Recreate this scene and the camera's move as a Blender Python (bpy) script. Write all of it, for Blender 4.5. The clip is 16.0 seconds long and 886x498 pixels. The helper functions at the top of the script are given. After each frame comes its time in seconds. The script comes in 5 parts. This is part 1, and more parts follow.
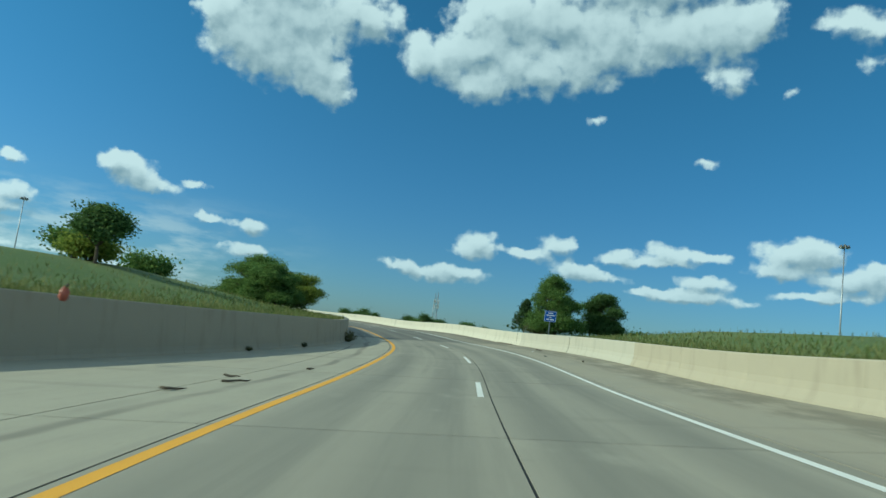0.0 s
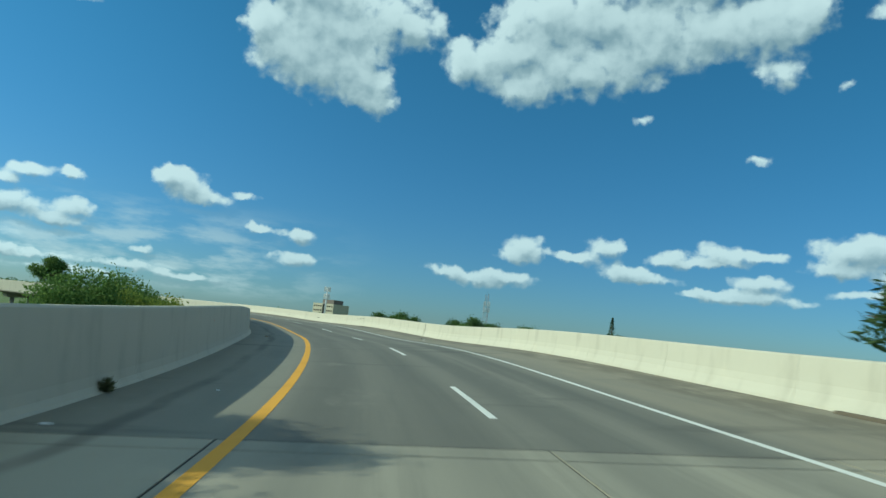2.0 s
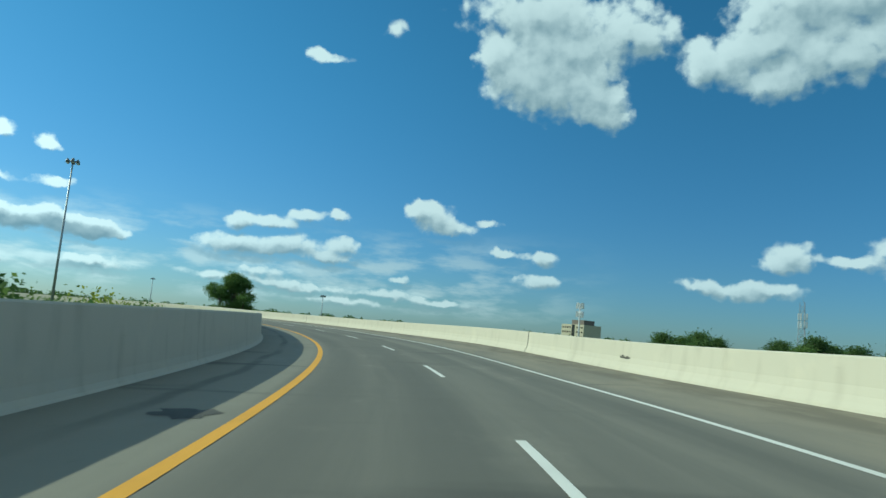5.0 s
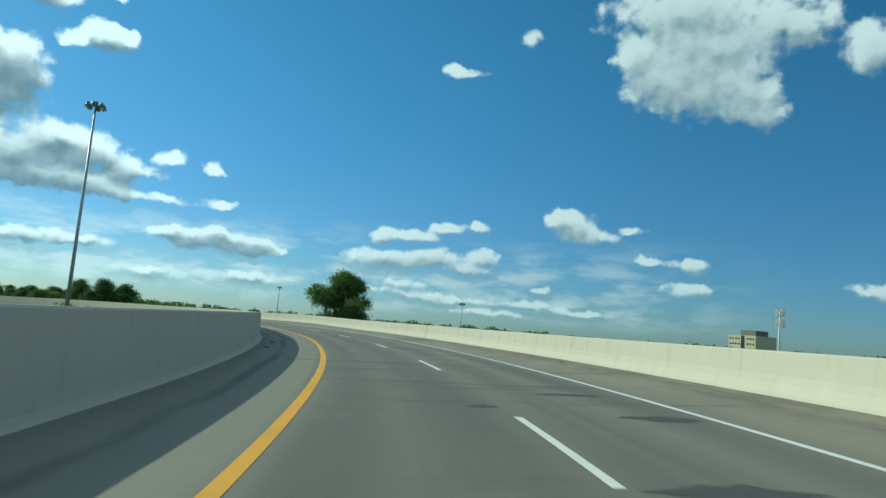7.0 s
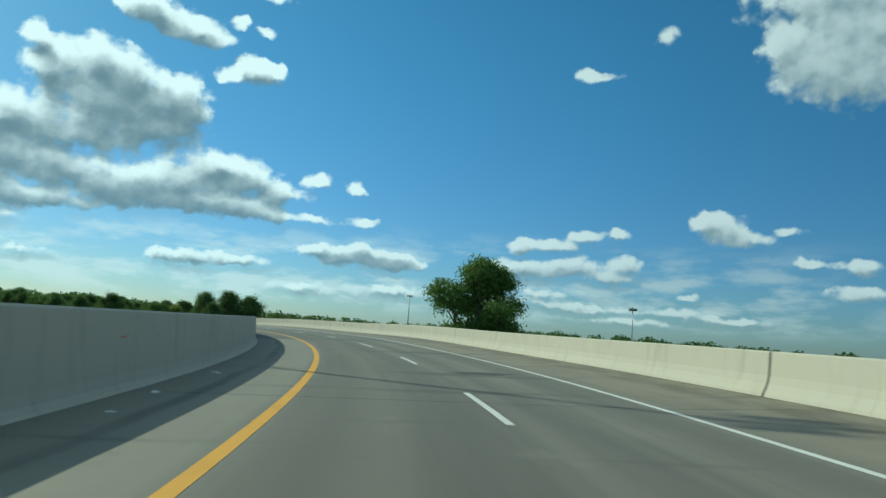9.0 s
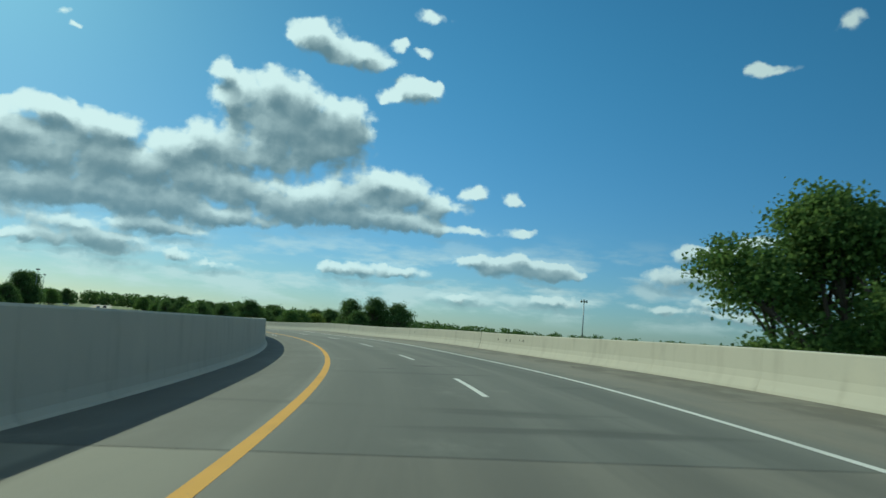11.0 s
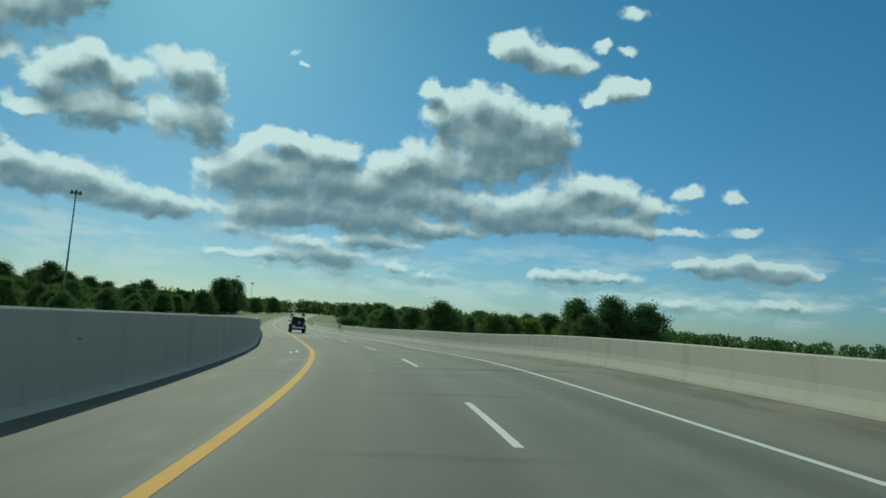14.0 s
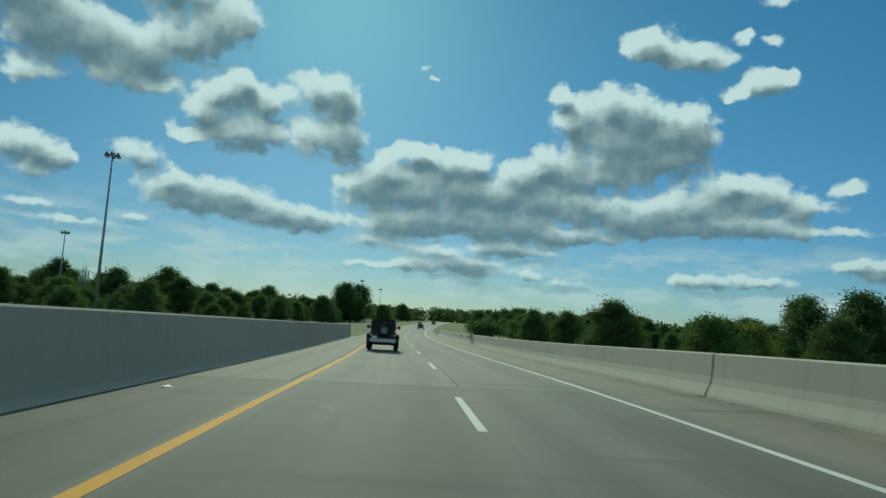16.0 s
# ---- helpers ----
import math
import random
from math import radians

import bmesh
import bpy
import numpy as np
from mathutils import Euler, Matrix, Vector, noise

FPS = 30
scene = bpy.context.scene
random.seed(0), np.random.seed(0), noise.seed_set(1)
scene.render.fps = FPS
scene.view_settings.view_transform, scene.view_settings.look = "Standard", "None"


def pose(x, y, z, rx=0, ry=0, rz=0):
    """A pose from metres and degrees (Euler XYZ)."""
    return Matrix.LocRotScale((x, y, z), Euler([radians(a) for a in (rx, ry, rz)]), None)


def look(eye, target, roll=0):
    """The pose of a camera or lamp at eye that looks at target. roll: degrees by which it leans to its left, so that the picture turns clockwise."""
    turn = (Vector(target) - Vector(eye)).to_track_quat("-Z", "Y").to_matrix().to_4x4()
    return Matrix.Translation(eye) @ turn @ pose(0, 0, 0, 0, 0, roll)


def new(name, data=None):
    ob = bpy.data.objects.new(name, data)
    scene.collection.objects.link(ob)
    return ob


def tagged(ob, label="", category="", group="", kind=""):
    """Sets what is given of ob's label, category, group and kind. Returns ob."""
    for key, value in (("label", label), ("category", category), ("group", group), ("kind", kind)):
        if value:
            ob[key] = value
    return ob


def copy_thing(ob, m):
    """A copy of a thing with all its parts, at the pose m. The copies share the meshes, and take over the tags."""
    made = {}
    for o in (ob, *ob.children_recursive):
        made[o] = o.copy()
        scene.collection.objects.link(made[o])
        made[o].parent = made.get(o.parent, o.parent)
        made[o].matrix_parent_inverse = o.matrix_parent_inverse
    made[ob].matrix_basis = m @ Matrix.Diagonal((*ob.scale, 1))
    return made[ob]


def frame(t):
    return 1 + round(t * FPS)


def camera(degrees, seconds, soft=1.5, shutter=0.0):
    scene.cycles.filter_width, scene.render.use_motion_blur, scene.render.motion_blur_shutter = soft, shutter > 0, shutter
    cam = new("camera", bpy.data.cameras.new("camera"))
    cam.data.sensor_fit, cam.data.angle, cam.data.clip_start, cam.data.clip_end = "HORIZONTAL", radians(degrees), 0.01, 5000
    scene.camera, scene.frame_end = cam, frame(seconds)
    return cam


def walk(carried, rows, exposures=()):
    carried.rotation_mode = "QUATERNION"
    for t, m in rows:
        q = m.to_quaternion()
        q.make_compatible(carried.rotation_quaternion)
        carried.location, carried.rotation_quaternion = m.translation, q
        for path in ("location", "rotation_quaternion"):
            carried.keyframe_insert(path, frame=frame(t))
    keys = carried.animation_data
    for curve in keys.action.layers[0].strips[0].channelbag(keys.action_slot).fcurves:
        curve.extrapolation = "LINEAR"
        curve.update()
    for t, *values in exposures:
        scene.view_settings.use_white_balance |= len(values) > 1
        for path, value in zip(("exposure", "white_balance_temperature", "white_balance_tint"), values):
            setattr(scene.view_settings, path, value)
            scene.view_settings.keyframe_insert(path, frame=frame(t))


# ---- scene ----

# ---- camera and its drive ----
LENS = 64.98


def view(x, y, z, yaw, pitch, roll):
    """Camera pose from a place, a compass turn to the left, a pitch up and a lean."""
    return pose(x, y, z, 90 + pitch, 0, yaw) @ pose(0, 0, 0, 0, 0, roll)


DRIVE = [
    (0.0, -0.51, -1.93, 1.68, 0.12, 6.90, 7.14),
    (0.5, -0.46, 10.97, 1.81, -0.10, 6.94, 7.12),
    (1.0, -0.44, 23.76, 1.94, 0.41, 6.96, 6.97),
    (1.5, -0.85, 36.25, 2.08, 1.76, 6.96, 6.72),
    (2.0, -1.79, 48.30, 2.25, 4.00, 6.91, 6.37),
    (2.5, -3.39, 59.98, 2.42, 6.96, 6.82, 5.97),
    (3.0, -5.47, 71.46, 2.56, 10.36, 6.75, 5.57),
    (3.5, -8.05, 82.79, 2.70, 13.94, 6.72, 5.27),
    (4.0, -11.38, 93.78, 2.80, 17.48, 6.71, 5.08),
    (4.5, -15.38, 104.42, 2.89, 20.82, 6.71, 5.00),
    (5.0, -19.88, 114.69, 2.98, 24.00, 6.69, 5.00),
    (5.5, -24.98, 124.58, 3.06, 27.09, 6.65, 5.04),
    (6.0, -30.57, 134.01, 3.14, 30.07, 6.62, 5.06),
    (6.5, -36.54, 142.98, 3.22, 32.92, 6.60, 5.00),
    (7.0, -42.80, 151.46, 3.29, 35.61, 6.61, 4.83),
    (7.5, -49.19, 159.40, 3.35, 38.19, 6.65, 4.53),
    (8.0, -55.97, 167.10, 3.40, 40.86, 6.68, 4.25),
    (8.5, -63.48, 174.79, 3.46, 43.82, 6.66, 4.14),
    (9.0, -71.45, 182.17, 3.51, 47.02, 6.63, 4.15),
    (9.5, -79.64, 188.97, 3.56, 50.37, 6.61, 4.21),
    (10.0, -88.04, 195.23, 3.59, 53.78, 6.60, 4.32),
    (10.5, -96.75, 201.01, 3.61, 57.06, 6.58, 4.45),
    (11.0, -105.86, 206.36, 3.61, 60.07, 6.55, 4.55),
    (11.5, -115.42, 211.28, 3.62, 62.81, 6.50, 4.59),
    (12.0, -125.47, 215.81, 3.61, 65.47, 6.41, 4.56),
    (12.5, -136.05, 219.85, 3.58, 68.22, 6.30, 4.48),
    (13.0, -146.96, 223.37, 3.55, 71.14, 6.16, 4.38),
    (13.5, -157.96, 226.38, 3.49, 74.16, 6.03, 4.28),
    (14.0, -169.04, 228.88, 3.41, 77.24, 5.88, 4.20),
    (14.5, -180.21, 230.84, 3.30, 80.36, 5.75, 4.14),
    (15.0, -191.43, 232.18, 3.16, 83.35, 5.68, 4.07),
    (15.5, -202.61, 232.89, 2.97, 86.00, 5.73, 3.98),
    (16.0, -213.81, 233.14, 2.76, 88.23, 5.81, 3.91),
]
cam = camera(LENS, 16.0, soft=1.5, shutter=0.18)
walk(cam, [(row[0], view(*row[1:])) for row in DRIVE], [(0.0, -0.06, 5480, -15.0), (4.0, -0.06, 5480, -15.0), (9.0, -0.22, 5640, -15.0), (12.5, -0.54, 5710, -16.0), (16.0, -0.69, 5740, -17.0)])

# ---- line of the road: station, heading, height, crossfall (degrees) of the yellow line ----
ALIGN = [
    (-60, -1.83, -0.83, 4.48),
    (-30, -1.29, -0.39, 4.57),
    (0, -1.56, 0.10, 4.81),
    (20, -2.56, 0.15, 4.29),
    (40, 3.63, 0.48, 4.14),
    (60, 10.00, 0.75, 3.34),
    (80, 15.10, 1.15, 3.12),
    (100, 19.97, 1.17, 2.77),
    (120, 25.69, 1.49, 2.65),
    (140, 31.36, 1.62, 1.77),
    (160, 37.66, 1.73, 2.43),
    (180, 43.39, 1.89, 1.87),
    (200, 48.73, 2.01, 1.50),
    (220, 54.14, 2.07, 1.50),
    (240, 59.86, 2.11, 1.57),
    (260, 65.96, 2.13, 2.17),
    (280, 71.80, 2.03, 2.05),
    (300, 77.08, 1.95, 2.04),
    (320, 82.03, 1.78, 1.56),
    (340, 87.12, 1.58, 1.82),
    (354, 90.53, 1.31, 1.40),
    (370, 90.82, 1.08, 1.27),
    (394, 91.89, 0.69, 0.70),
    (434, 91.63, 0.14, 0.72),
    (494, 89.66, -0.40, 0.50),
    (614, 87.11, -0.18, -0.35),
    (854, 83.71, 1.26, -0.28),
]
START = (-4.99, -60.03)

# ---- sky, clouds, sun ----
SUN_AZ, SUN_EL = 98.5, 27.6        # degrees to the left of +y, and up
world = bpy.data.worlds.new("sky")
scene.world = world
world.use_nodes = True
wn, wl = world.node_tree.nodes, world.node_tree.links
wn.clear()

# one group holds the cloud cover as a function of bearing and elevation
cover = bpy.data.node_groups.new("cloud_cover", "ShaderNodeTree")
cover.interface.new_socket("Bearing", in_out="INPUT", socket_type="NodeSocketVector")
cover.interface.new_socket("Cover", in_out="OUTPUT", socket_type="NodeSocketFloat")
cover.interface.new_socket("Body", in_out="OUTPUT", socket_type="NodeSocketFloat")
cn, cl = cover.nodes, cover.links
c_in, c_out = cn.new("NodeGroupInput"), cn.new("NodeGroupOutput")


def nmath(nodes, links, op, a, b=None, c=None, clamp=False):
    n = nodes.new("ShaderNodeMath")
    n.operation, n.use_clamp = op, clamp
    for k, v in enumerate((a, b, c)):
        if v is None:
            continue
        if isinstance(v, (int, float)):
            n.inputs[k].default_value = v
        else:
            links.new(v, n.inputs[k])
    return n.outputs[0]


def noise_of(nodes, links, vec, scale, detail, rough=0.55, stretch=(1, 1, 1)):
    m = nodes.new("ShaderNodeMapping")
    m.inputs["Scale"].default_value = stretch
    links.new(vec, m.inputs["Vector"])
    n = nodes.new("ShaderNodeTexNoise")
    n.inputs["Scale"].default_value, n.inputs["Detail"].default_value = scale, detail
    n.inputs["Roughness"].default_value = rough
    links.new(m.outputs["Vector"], n.inputs["Vector"])
    return n


# billowing: the place that is looked up is pushed about by coarse noise
bil = noise_of(cn, cl, c_in.outputs[0], 0.7, 4.0)
push = cn.new("ShaderNodeVectorMath")
push.operation = "MULTIPLY_ADD"
push.inputs[1].default_value, push.inputs[2].default_value = (1.7, 1.2, 0), (-0.85, -0.6, 0)
cl.new(bil.outputs["Color"], push.inputs[0])
there = cn.new("ShaderNodeVectorMath")
cl.new(c_in.outputs[0], there.inputs[0])
cl.new(push.outputs[0], there.inputs[1])
heap = [None]


def puff(az, el, wide, high, thick=1.0):
    """One swell of cloud: bearing and elevation of its middle, half its width and height, degrees."""
    m = cn.new("ShaderNodeMapping")
    m.vector_type = "TEXTURE"
    m.inputs["Location"].default_value = (az, el, 0)
    m.inputs["Scale"].default_value = (wide, high, 1)
    cl.new(there.outputs[0], m.inputs["Vector"])
    g = cn.new("ShaderNodeTexGradient")
    g.gradient_type = "SPHERICAL"
    cl.new(m.outputs["Vector"], g.inputs["Vector"])
    clear = nmath(cn, cl, "MULTIPLY_ADD", g.outputs["Fac"], -thick, 1.0)
    heap[0] = clear if heap[0] is None else nmath(cn, cl, "MULTIPLY", heap[0], clear)


puff(18.8, 21.0, 4.8, 3.9)
puff(15.5, 20.5, 5.5, 4.0)
puff(12.1, 19.8, 3.8, 3.5)
puff(10.8, 18.1, 2.0, 1.7)
puff(15.0, 23.3, 6.2, 3.4)
puff(21.0, 22.4, 2.4, 1.9)
puff(9.0, 24.3, 4.8, 2.9)
puff(17.4, 25.9, 9.7, 3.8)
puff(3.3, 21.9, 3.9, 2.7)
puff(-0.9, 23.3, 6.5, 3.6)
puff(-1.3, 20.2, 3.9, 2.1)
puff(-6.4, 22.0, 7.7, 3.0)
puff(-11.4, 23.8, 6.9, 3.5)
puff(-16.6, 24.9, 6.7, 3.0)
puff(-20.9, 25.2, 5.6, 2.7)
puff(-23.4, 25.9, 2.6, 2.1)
puff(-21.4, 21.8, 2.9, 2.2, 0.80)
puff(-7.8, 25.9, 8.9, 2.9)
puff(-3.0, 26.2, 6.5, 2.3)
puff(-14.6, 28.7, 14.8, 3.2)
puff(-29.1, 25.3, 2.6, 1.5, 0.80)
puff(-31.7, 24.8, 2.3, 1.9, 0.80)
puff(-31.1, 22.4, 1.8, 1.0, 0.55)
puff(-25.9, 20.7, 1.2, 0.8, 0.60)
puff(-11.3, 18.5, 1.3, 0.7, 0.60)
puff(-20.3, 15.5, 1.6, 0.5, 0.50)
puff(26.2, 9.7, 1.8, 1.3)
puff(24.8, 9.1, 2.7, 1.8)
puff(22.8, 8.4, 2.0, 0.9)
puff(20.2, 9.0, 1.4, 0.5, 0.80)
puff(19.0, 6.7, 2.0, 0.6)
puff(15.9, 6.4, 2.4, 0.8)
puff(16.0, 4.6, 2.6, 0.8)
puff(32.8, 8.6, 1.4, 0.7)
puff(32.0, 6.0, 2.0, 1.3)
puff(-2.8, 7.5, 2.5, 1.6)
puff(-2.1, 6.9, 2.5, 0.9)
puff(-6.7, 7.2, 2.5, 0.8)
puff(-9.3, 8.1, 2.4, 1.4)
puff(-14.2, 7.7, 2.6, 1.0)
puff(-17.7, 8.3, 2.5, 1.2)
puff(-17.4, 7.6, 3.6, 0.6)
puff(-20.8, 8.2, 2.5, 0.7)
puff(3.6, 5.2, 2.5, 0.9)
puff(0.7, 4.7, 3.3, 0.8)
puff(-1.3, 5.1, 3.5, 0.9)
puff(-10.9, 6.4, 3.6, 1.0)
puff(-12.1, 6.0, 4.0, 0.6)
puff(-16.4, 5.0, 2.7, 0.7)
puff(-20.9, 6.1, 3.4, 1.1)
puff(-20.0, 5.1, 6.1, 0.7)
puff(-26.7, 8.8, 3.7, 1.8)
puff(-28.6, 9.2, 2.5, 1.4)
puff(-26.2, 7.5, 3.6, 1.2)
puff(-30.4, 6.9, 3.1, 1.4)
puff(-31.9, 7.5, 2.0, 1.6)
puff(-28.7, 5.9, 4.7, 0.6)
puff(-34.7, 7.3, 3.8, 1.9)
puff(54.8, 11.0, 1.4, 1.0)
puff(53.7, 8.2, 1.9, 0.7, 0.80)
puff(53.4, 5.9, 2.8, 0.9)
puff(50.8, 5.3, 3.0, 1.0)
puff(48.9, 5.0, 1.3, 0.6)
puff(34.6, 20.8, 2.8, 0.6, 0.70)
puff(35.8, 21.2, 1.6, 0.5, 0.60)
puff(29.7, 23.8, 2.0, 1.1, 0.60)
puff(68.0, 21.3, 3.2, 1.7)
puff(66.1, 20.9, 1.6, 1.0, 0.80)
puff(62.9, 21.9, 1.2, 0.6, 0.80)
puff(63.0, 19.0, 2.4, 1.3)
puff(62.0, 19.5, 1.5, 0.9)
puff(37.8, 7.5, 3.1, 0.8)
puff(35.5, 8.3, 2.0, 0.8)
puff(40.6, 7.2, 1.9, 1.0)
puff(40.5, 5.4, 5.4, 1.1)
puff(36.1, 5.8, 4.1, 1.2)
puff(33.5, 5.0, 2.5, 0.7)
puff(27.5, 3.9, 1.2, 0.5)
puff(35.2, 2.5, 5.6, 0.6, 0.80)
puff(32.4, 1.7, 7.4, 0.6, 0.80)
puff(28.4, 2.6, 4.3, 0.6, 0.80)
puff(24.4, 2.2, 4.1, 0.5, 0.80)
puff(38.0, 2.8, 3.5, 0.5, 0.80)
puff(79.2, 18.7, 1.5, 1.3)
puff(78.1, 16.8, 2.6, 2.8)
puff(75.0, 17.9, 3.3, 2.5)
puff(72.5, 17.1, 3.0, 2.5)
puff(70.1, 16.1, 3.6, 2.5)
puff(68.3, 15.8, 2.3, 2.9)
puff(74.4, 15.1, 5.9, 3.5)
puff(70.8, 13.8, 5.6, 2.7)
puff(80.2, 13.1, 3.8, 2.5)
puff(82.3, 12.1, 2.4, 1.7)
puff(76.5, 12.3, 6.4, 2.5)
puff(65.8, 11.5, 5.0, 1.8)
puff(62.9, 10.7, 3.8, 1.7)
puff(60.3, 9.8, 3.1, 1.3)
puff(68.8, 9.8, 7.2, 2.2)
puff(73.1, 8.7, 5.2, 2.2)
puff(76.4, 9.6, 3.9, 1.9)
puff(64.4, 8.5, 6.3, 1.3)
puff(57.4, 8.1, 3.7, 0.6, 0.80)
puff(57.8, 11.2, 1.9, 0.9)
puff(91.2, 13.4, 2.8, 1.5)
puff(93.3, 11.8, 3.3, 2.2)
puff(88.5, 12.7, 3.5, 2.0)
puff(86.1, 13.0, 2.9, 1.5)
puff(95.3, 10.2, 3.7, 2.6)
puff(91.4, 10.1, 6.2, 2.7)
puff(87.1, 10.7, 5.3, 2.6)
puff(83.6, 10.3, 4.9, 2.3)
puff(80.1, 9.9, 5.0, 2.1)
puff(87.2, 8.2, 7.1, 1.9)
puff(82.1, 7.9, 6.2, 1.7)
puff(91.3, 7.6, 4.5, 1.2)
puff(78.5, 7.2, 4.4, 1.1)
puff(71.4, 22.2, 3.2, 2.3)
puff(73.1, 22.3, 2.5, 1.6)
puff(69.7, 21.1, 1.8, 1.4, 0.80)
puff(68.2, 21.9, 1.0, 0.6, 0.70)
puff(65.1, 22.5, 1.2, 0.7, 0.80)
puff(64.0, 19.5, 2.2, 1.2)
puff(65.3, 18.5, 1.7, 1.0)
puff(62.4, 24.7, 2.7, 0.9, 0.60)
puff(67.4, 20.7, 1.5, 0.9, 0.50)
puff(90.0, 19.5, 0.9, 0.4, 0.60)
puff(87.0, 4.7, 5.9, 1.3)
puff(90.9, 4.3, 4.5, 0.8, 0.80)
puff(85.4, 3.6, 3.0, 1.1, 0.80)
puff(94.6, 4.2, 3.1, 0.5, 0.80)
puff(81.0, 4.1, 3.0, 0.7, 0.80)
puff(78.3, 3.6, 2.4, 0.5, 0.80)
puff(82.9, 6.1, 4.3, 1.1)
puff(66.9, 4.2, 3.6, 1.0)
puff(63.2, 4.4, 3.2, 0.8)
puff(69.2, 4.0, 1.6, 0.9)
puff(55.4, 5.4, 3.8, 1.2)
puff(52.0, 5.2, 3.8, 0.9)
puff(57.4, 5.6, 3.0, 0.7)
puff(58.4, 2.6, 3.1, 0.6, 0.80)
puff(50.8, 2.9, 5.0, 0.7, 0.80)
puff(38.6, 3.5, 3.8, 0.8, 0.80)
puff(42.4, 2.8, 3.3, 0.6, 0.80)
puff(120.5, 18.6, 4.2, 3.0)
puff(117.2, 18.6, 5.5, 3.1)
puff(113.0, 18.3, 4.6, 3.2)
puff(109.9, 20.2, 4.2, 2.8)
puff(107.3, 21.1, 3.1, 2.6)
puff(105.6, 22.0, 1.9, 1.7)
puff(115.0, 16.2, 3.4, 1.5)
puff(120.4, 15.5, 3.1, 1.4)
puff(112.0, 16.1, 2.8, 1.0)
puff(121.8, 20.9, 7.6, 2.9)
puff(111.8, 23.5, 8.7, 2.7)
puff(107.2, 16.5, 3.1, 2.3)
puff(105.6, 17.6, 1.9, 1.5)
puff(108.8, 15.0, 3.0, 1.2)
puff(103.6, 16.3, 3.1, 2.1)
puff(99.7, 17.8, 3.5, 2.1)
puff(97.6, 17.3, 2.7, 2.5)
puff(106.4, 13.6, 5.2, 2.6)
puff(103.6, 13.6, 3.1, 2.1)
puff(98.8, 14.1, 4.6, 3.1)
puff(96.6, 14.0, 2.0, 2.5)
puff(109.4, 12.9, 1.6, 0.9)
puff(112.6, 11.0, 2.9, 1.6)
puff(110.0, 9.1, 3.5, 1.7)
puff(108.7, 8.0, 5.4, 2.0)
puff(105.3, 8.4, 4.3, 2.1)
puff(102.1, 7.4, 5.7, 1.7)
puff(99.0, 7.2, 4.3, 1.5)
puff(120.9, 10.3, 2.6, 1.9)
puff(119.0, 10.0, 2.5, 1.7)
puff(117.5, 9.7, 1.5, 1.1)
puff(119.4, 8.5, 2.1, 0.9)
puff(119.4, 6.4, 3.0, 0.6, 0.80)
puff(112.5, 6.2, 1.6, 0.5, 0.80)
puff(116.4, 5.4, 4.3, 0.5, 0.70)
puff(90.9, 20.2, 0.9, 0.5, 0.60)
puff(94.3, 6.1, 5.2, 1.3, 0.70)
puff(89.1, 5.7, 5.6, 1.0, 0.70)
puff(86.0, 4.5, 3.5, 0.7, 0.70)
puff(83.5, 6.2, 3.9, 0.8, 0.70)
puff(80.3, 5.8, 3.4, 0.7, 0.70)
puff(92.1, 7.5, 5.9, 1.7, 0.80)
puff(84.8, 7.6, 4.9, 1.0, 0.70)
puff(75.6, 7.6, 4.4, 1.0, 0.70)
puff(65.4, 8.5, 4.4, 1.3)
puff(61.5, 8.1, 3.1, 0.8, 0.80)
puff(70.8, 8.6, 4.9, 1.3, 0.80)
heap[0] = nmath(cn, cl, "SUBTRACT", 1.0, heap[0])
# rounded heads and finer wisps break up every swell
bulge = cn.new("ShaderNodeTexVoronoi")
bulge.feature, bulge.voronoi_dimensions = "SMOOTH_F1", "2D"
bulge.inputs["Scale"].default_value, bulge.inputs["Smoothness"].default_value = 0.62, 0.35
bulge.inputs["Detail"].default_value = 1.2
cl.new(there.outputs[0], bulge.inputs["Vector"])
fray = noise_of(cn, cl, c_in.outputs[0], 0.55, 5.0, 0.52, (1, 1.25, 1))
f_off = nmath(cn, cl, "MULTIPLY_ADD", fray.outputs["Fac"], 0.9, -0.45)
f_off = nmath(cn, cl, "ADD", f_off, nmath(cn, cl, "MULTIPLY_ADD", bulge.outputs["Distance"], -0.36, 0.17))
f_in = nmath(cn, cl, "MULTIPLY", f_off, nmath(cn, cl, "MULTIPLY", heap[0], 4.0, None, True))
cl.new(nmath(cn, cl, "ADD", heap[0], f_in), c_out.inputs[0])
cl.new(nmath(cn, cl, "MULTIPLY_ADD", f_in, 0.3, heap[0]), c_out.inputs[1])


def wmath(op, a, b=None, c=None, clamp=False):
    return nmath(wn, wl, op, a, b, c, clamp)


def wrange(v, lo, hi, to_lo=0.0, to_hi=1.0, kind="SMOOTHSTEP"):
    n = wn.new("ShaderNodeMapRange")
    n.interpolation_type = kind
    for k, x in ((1, lo), (2, hi), (3, to_lo), (4, to_hi)):
        n.inputs[k].default_value = x
    wl.new(v, n.inputs[0])
    return n.outputs[0]


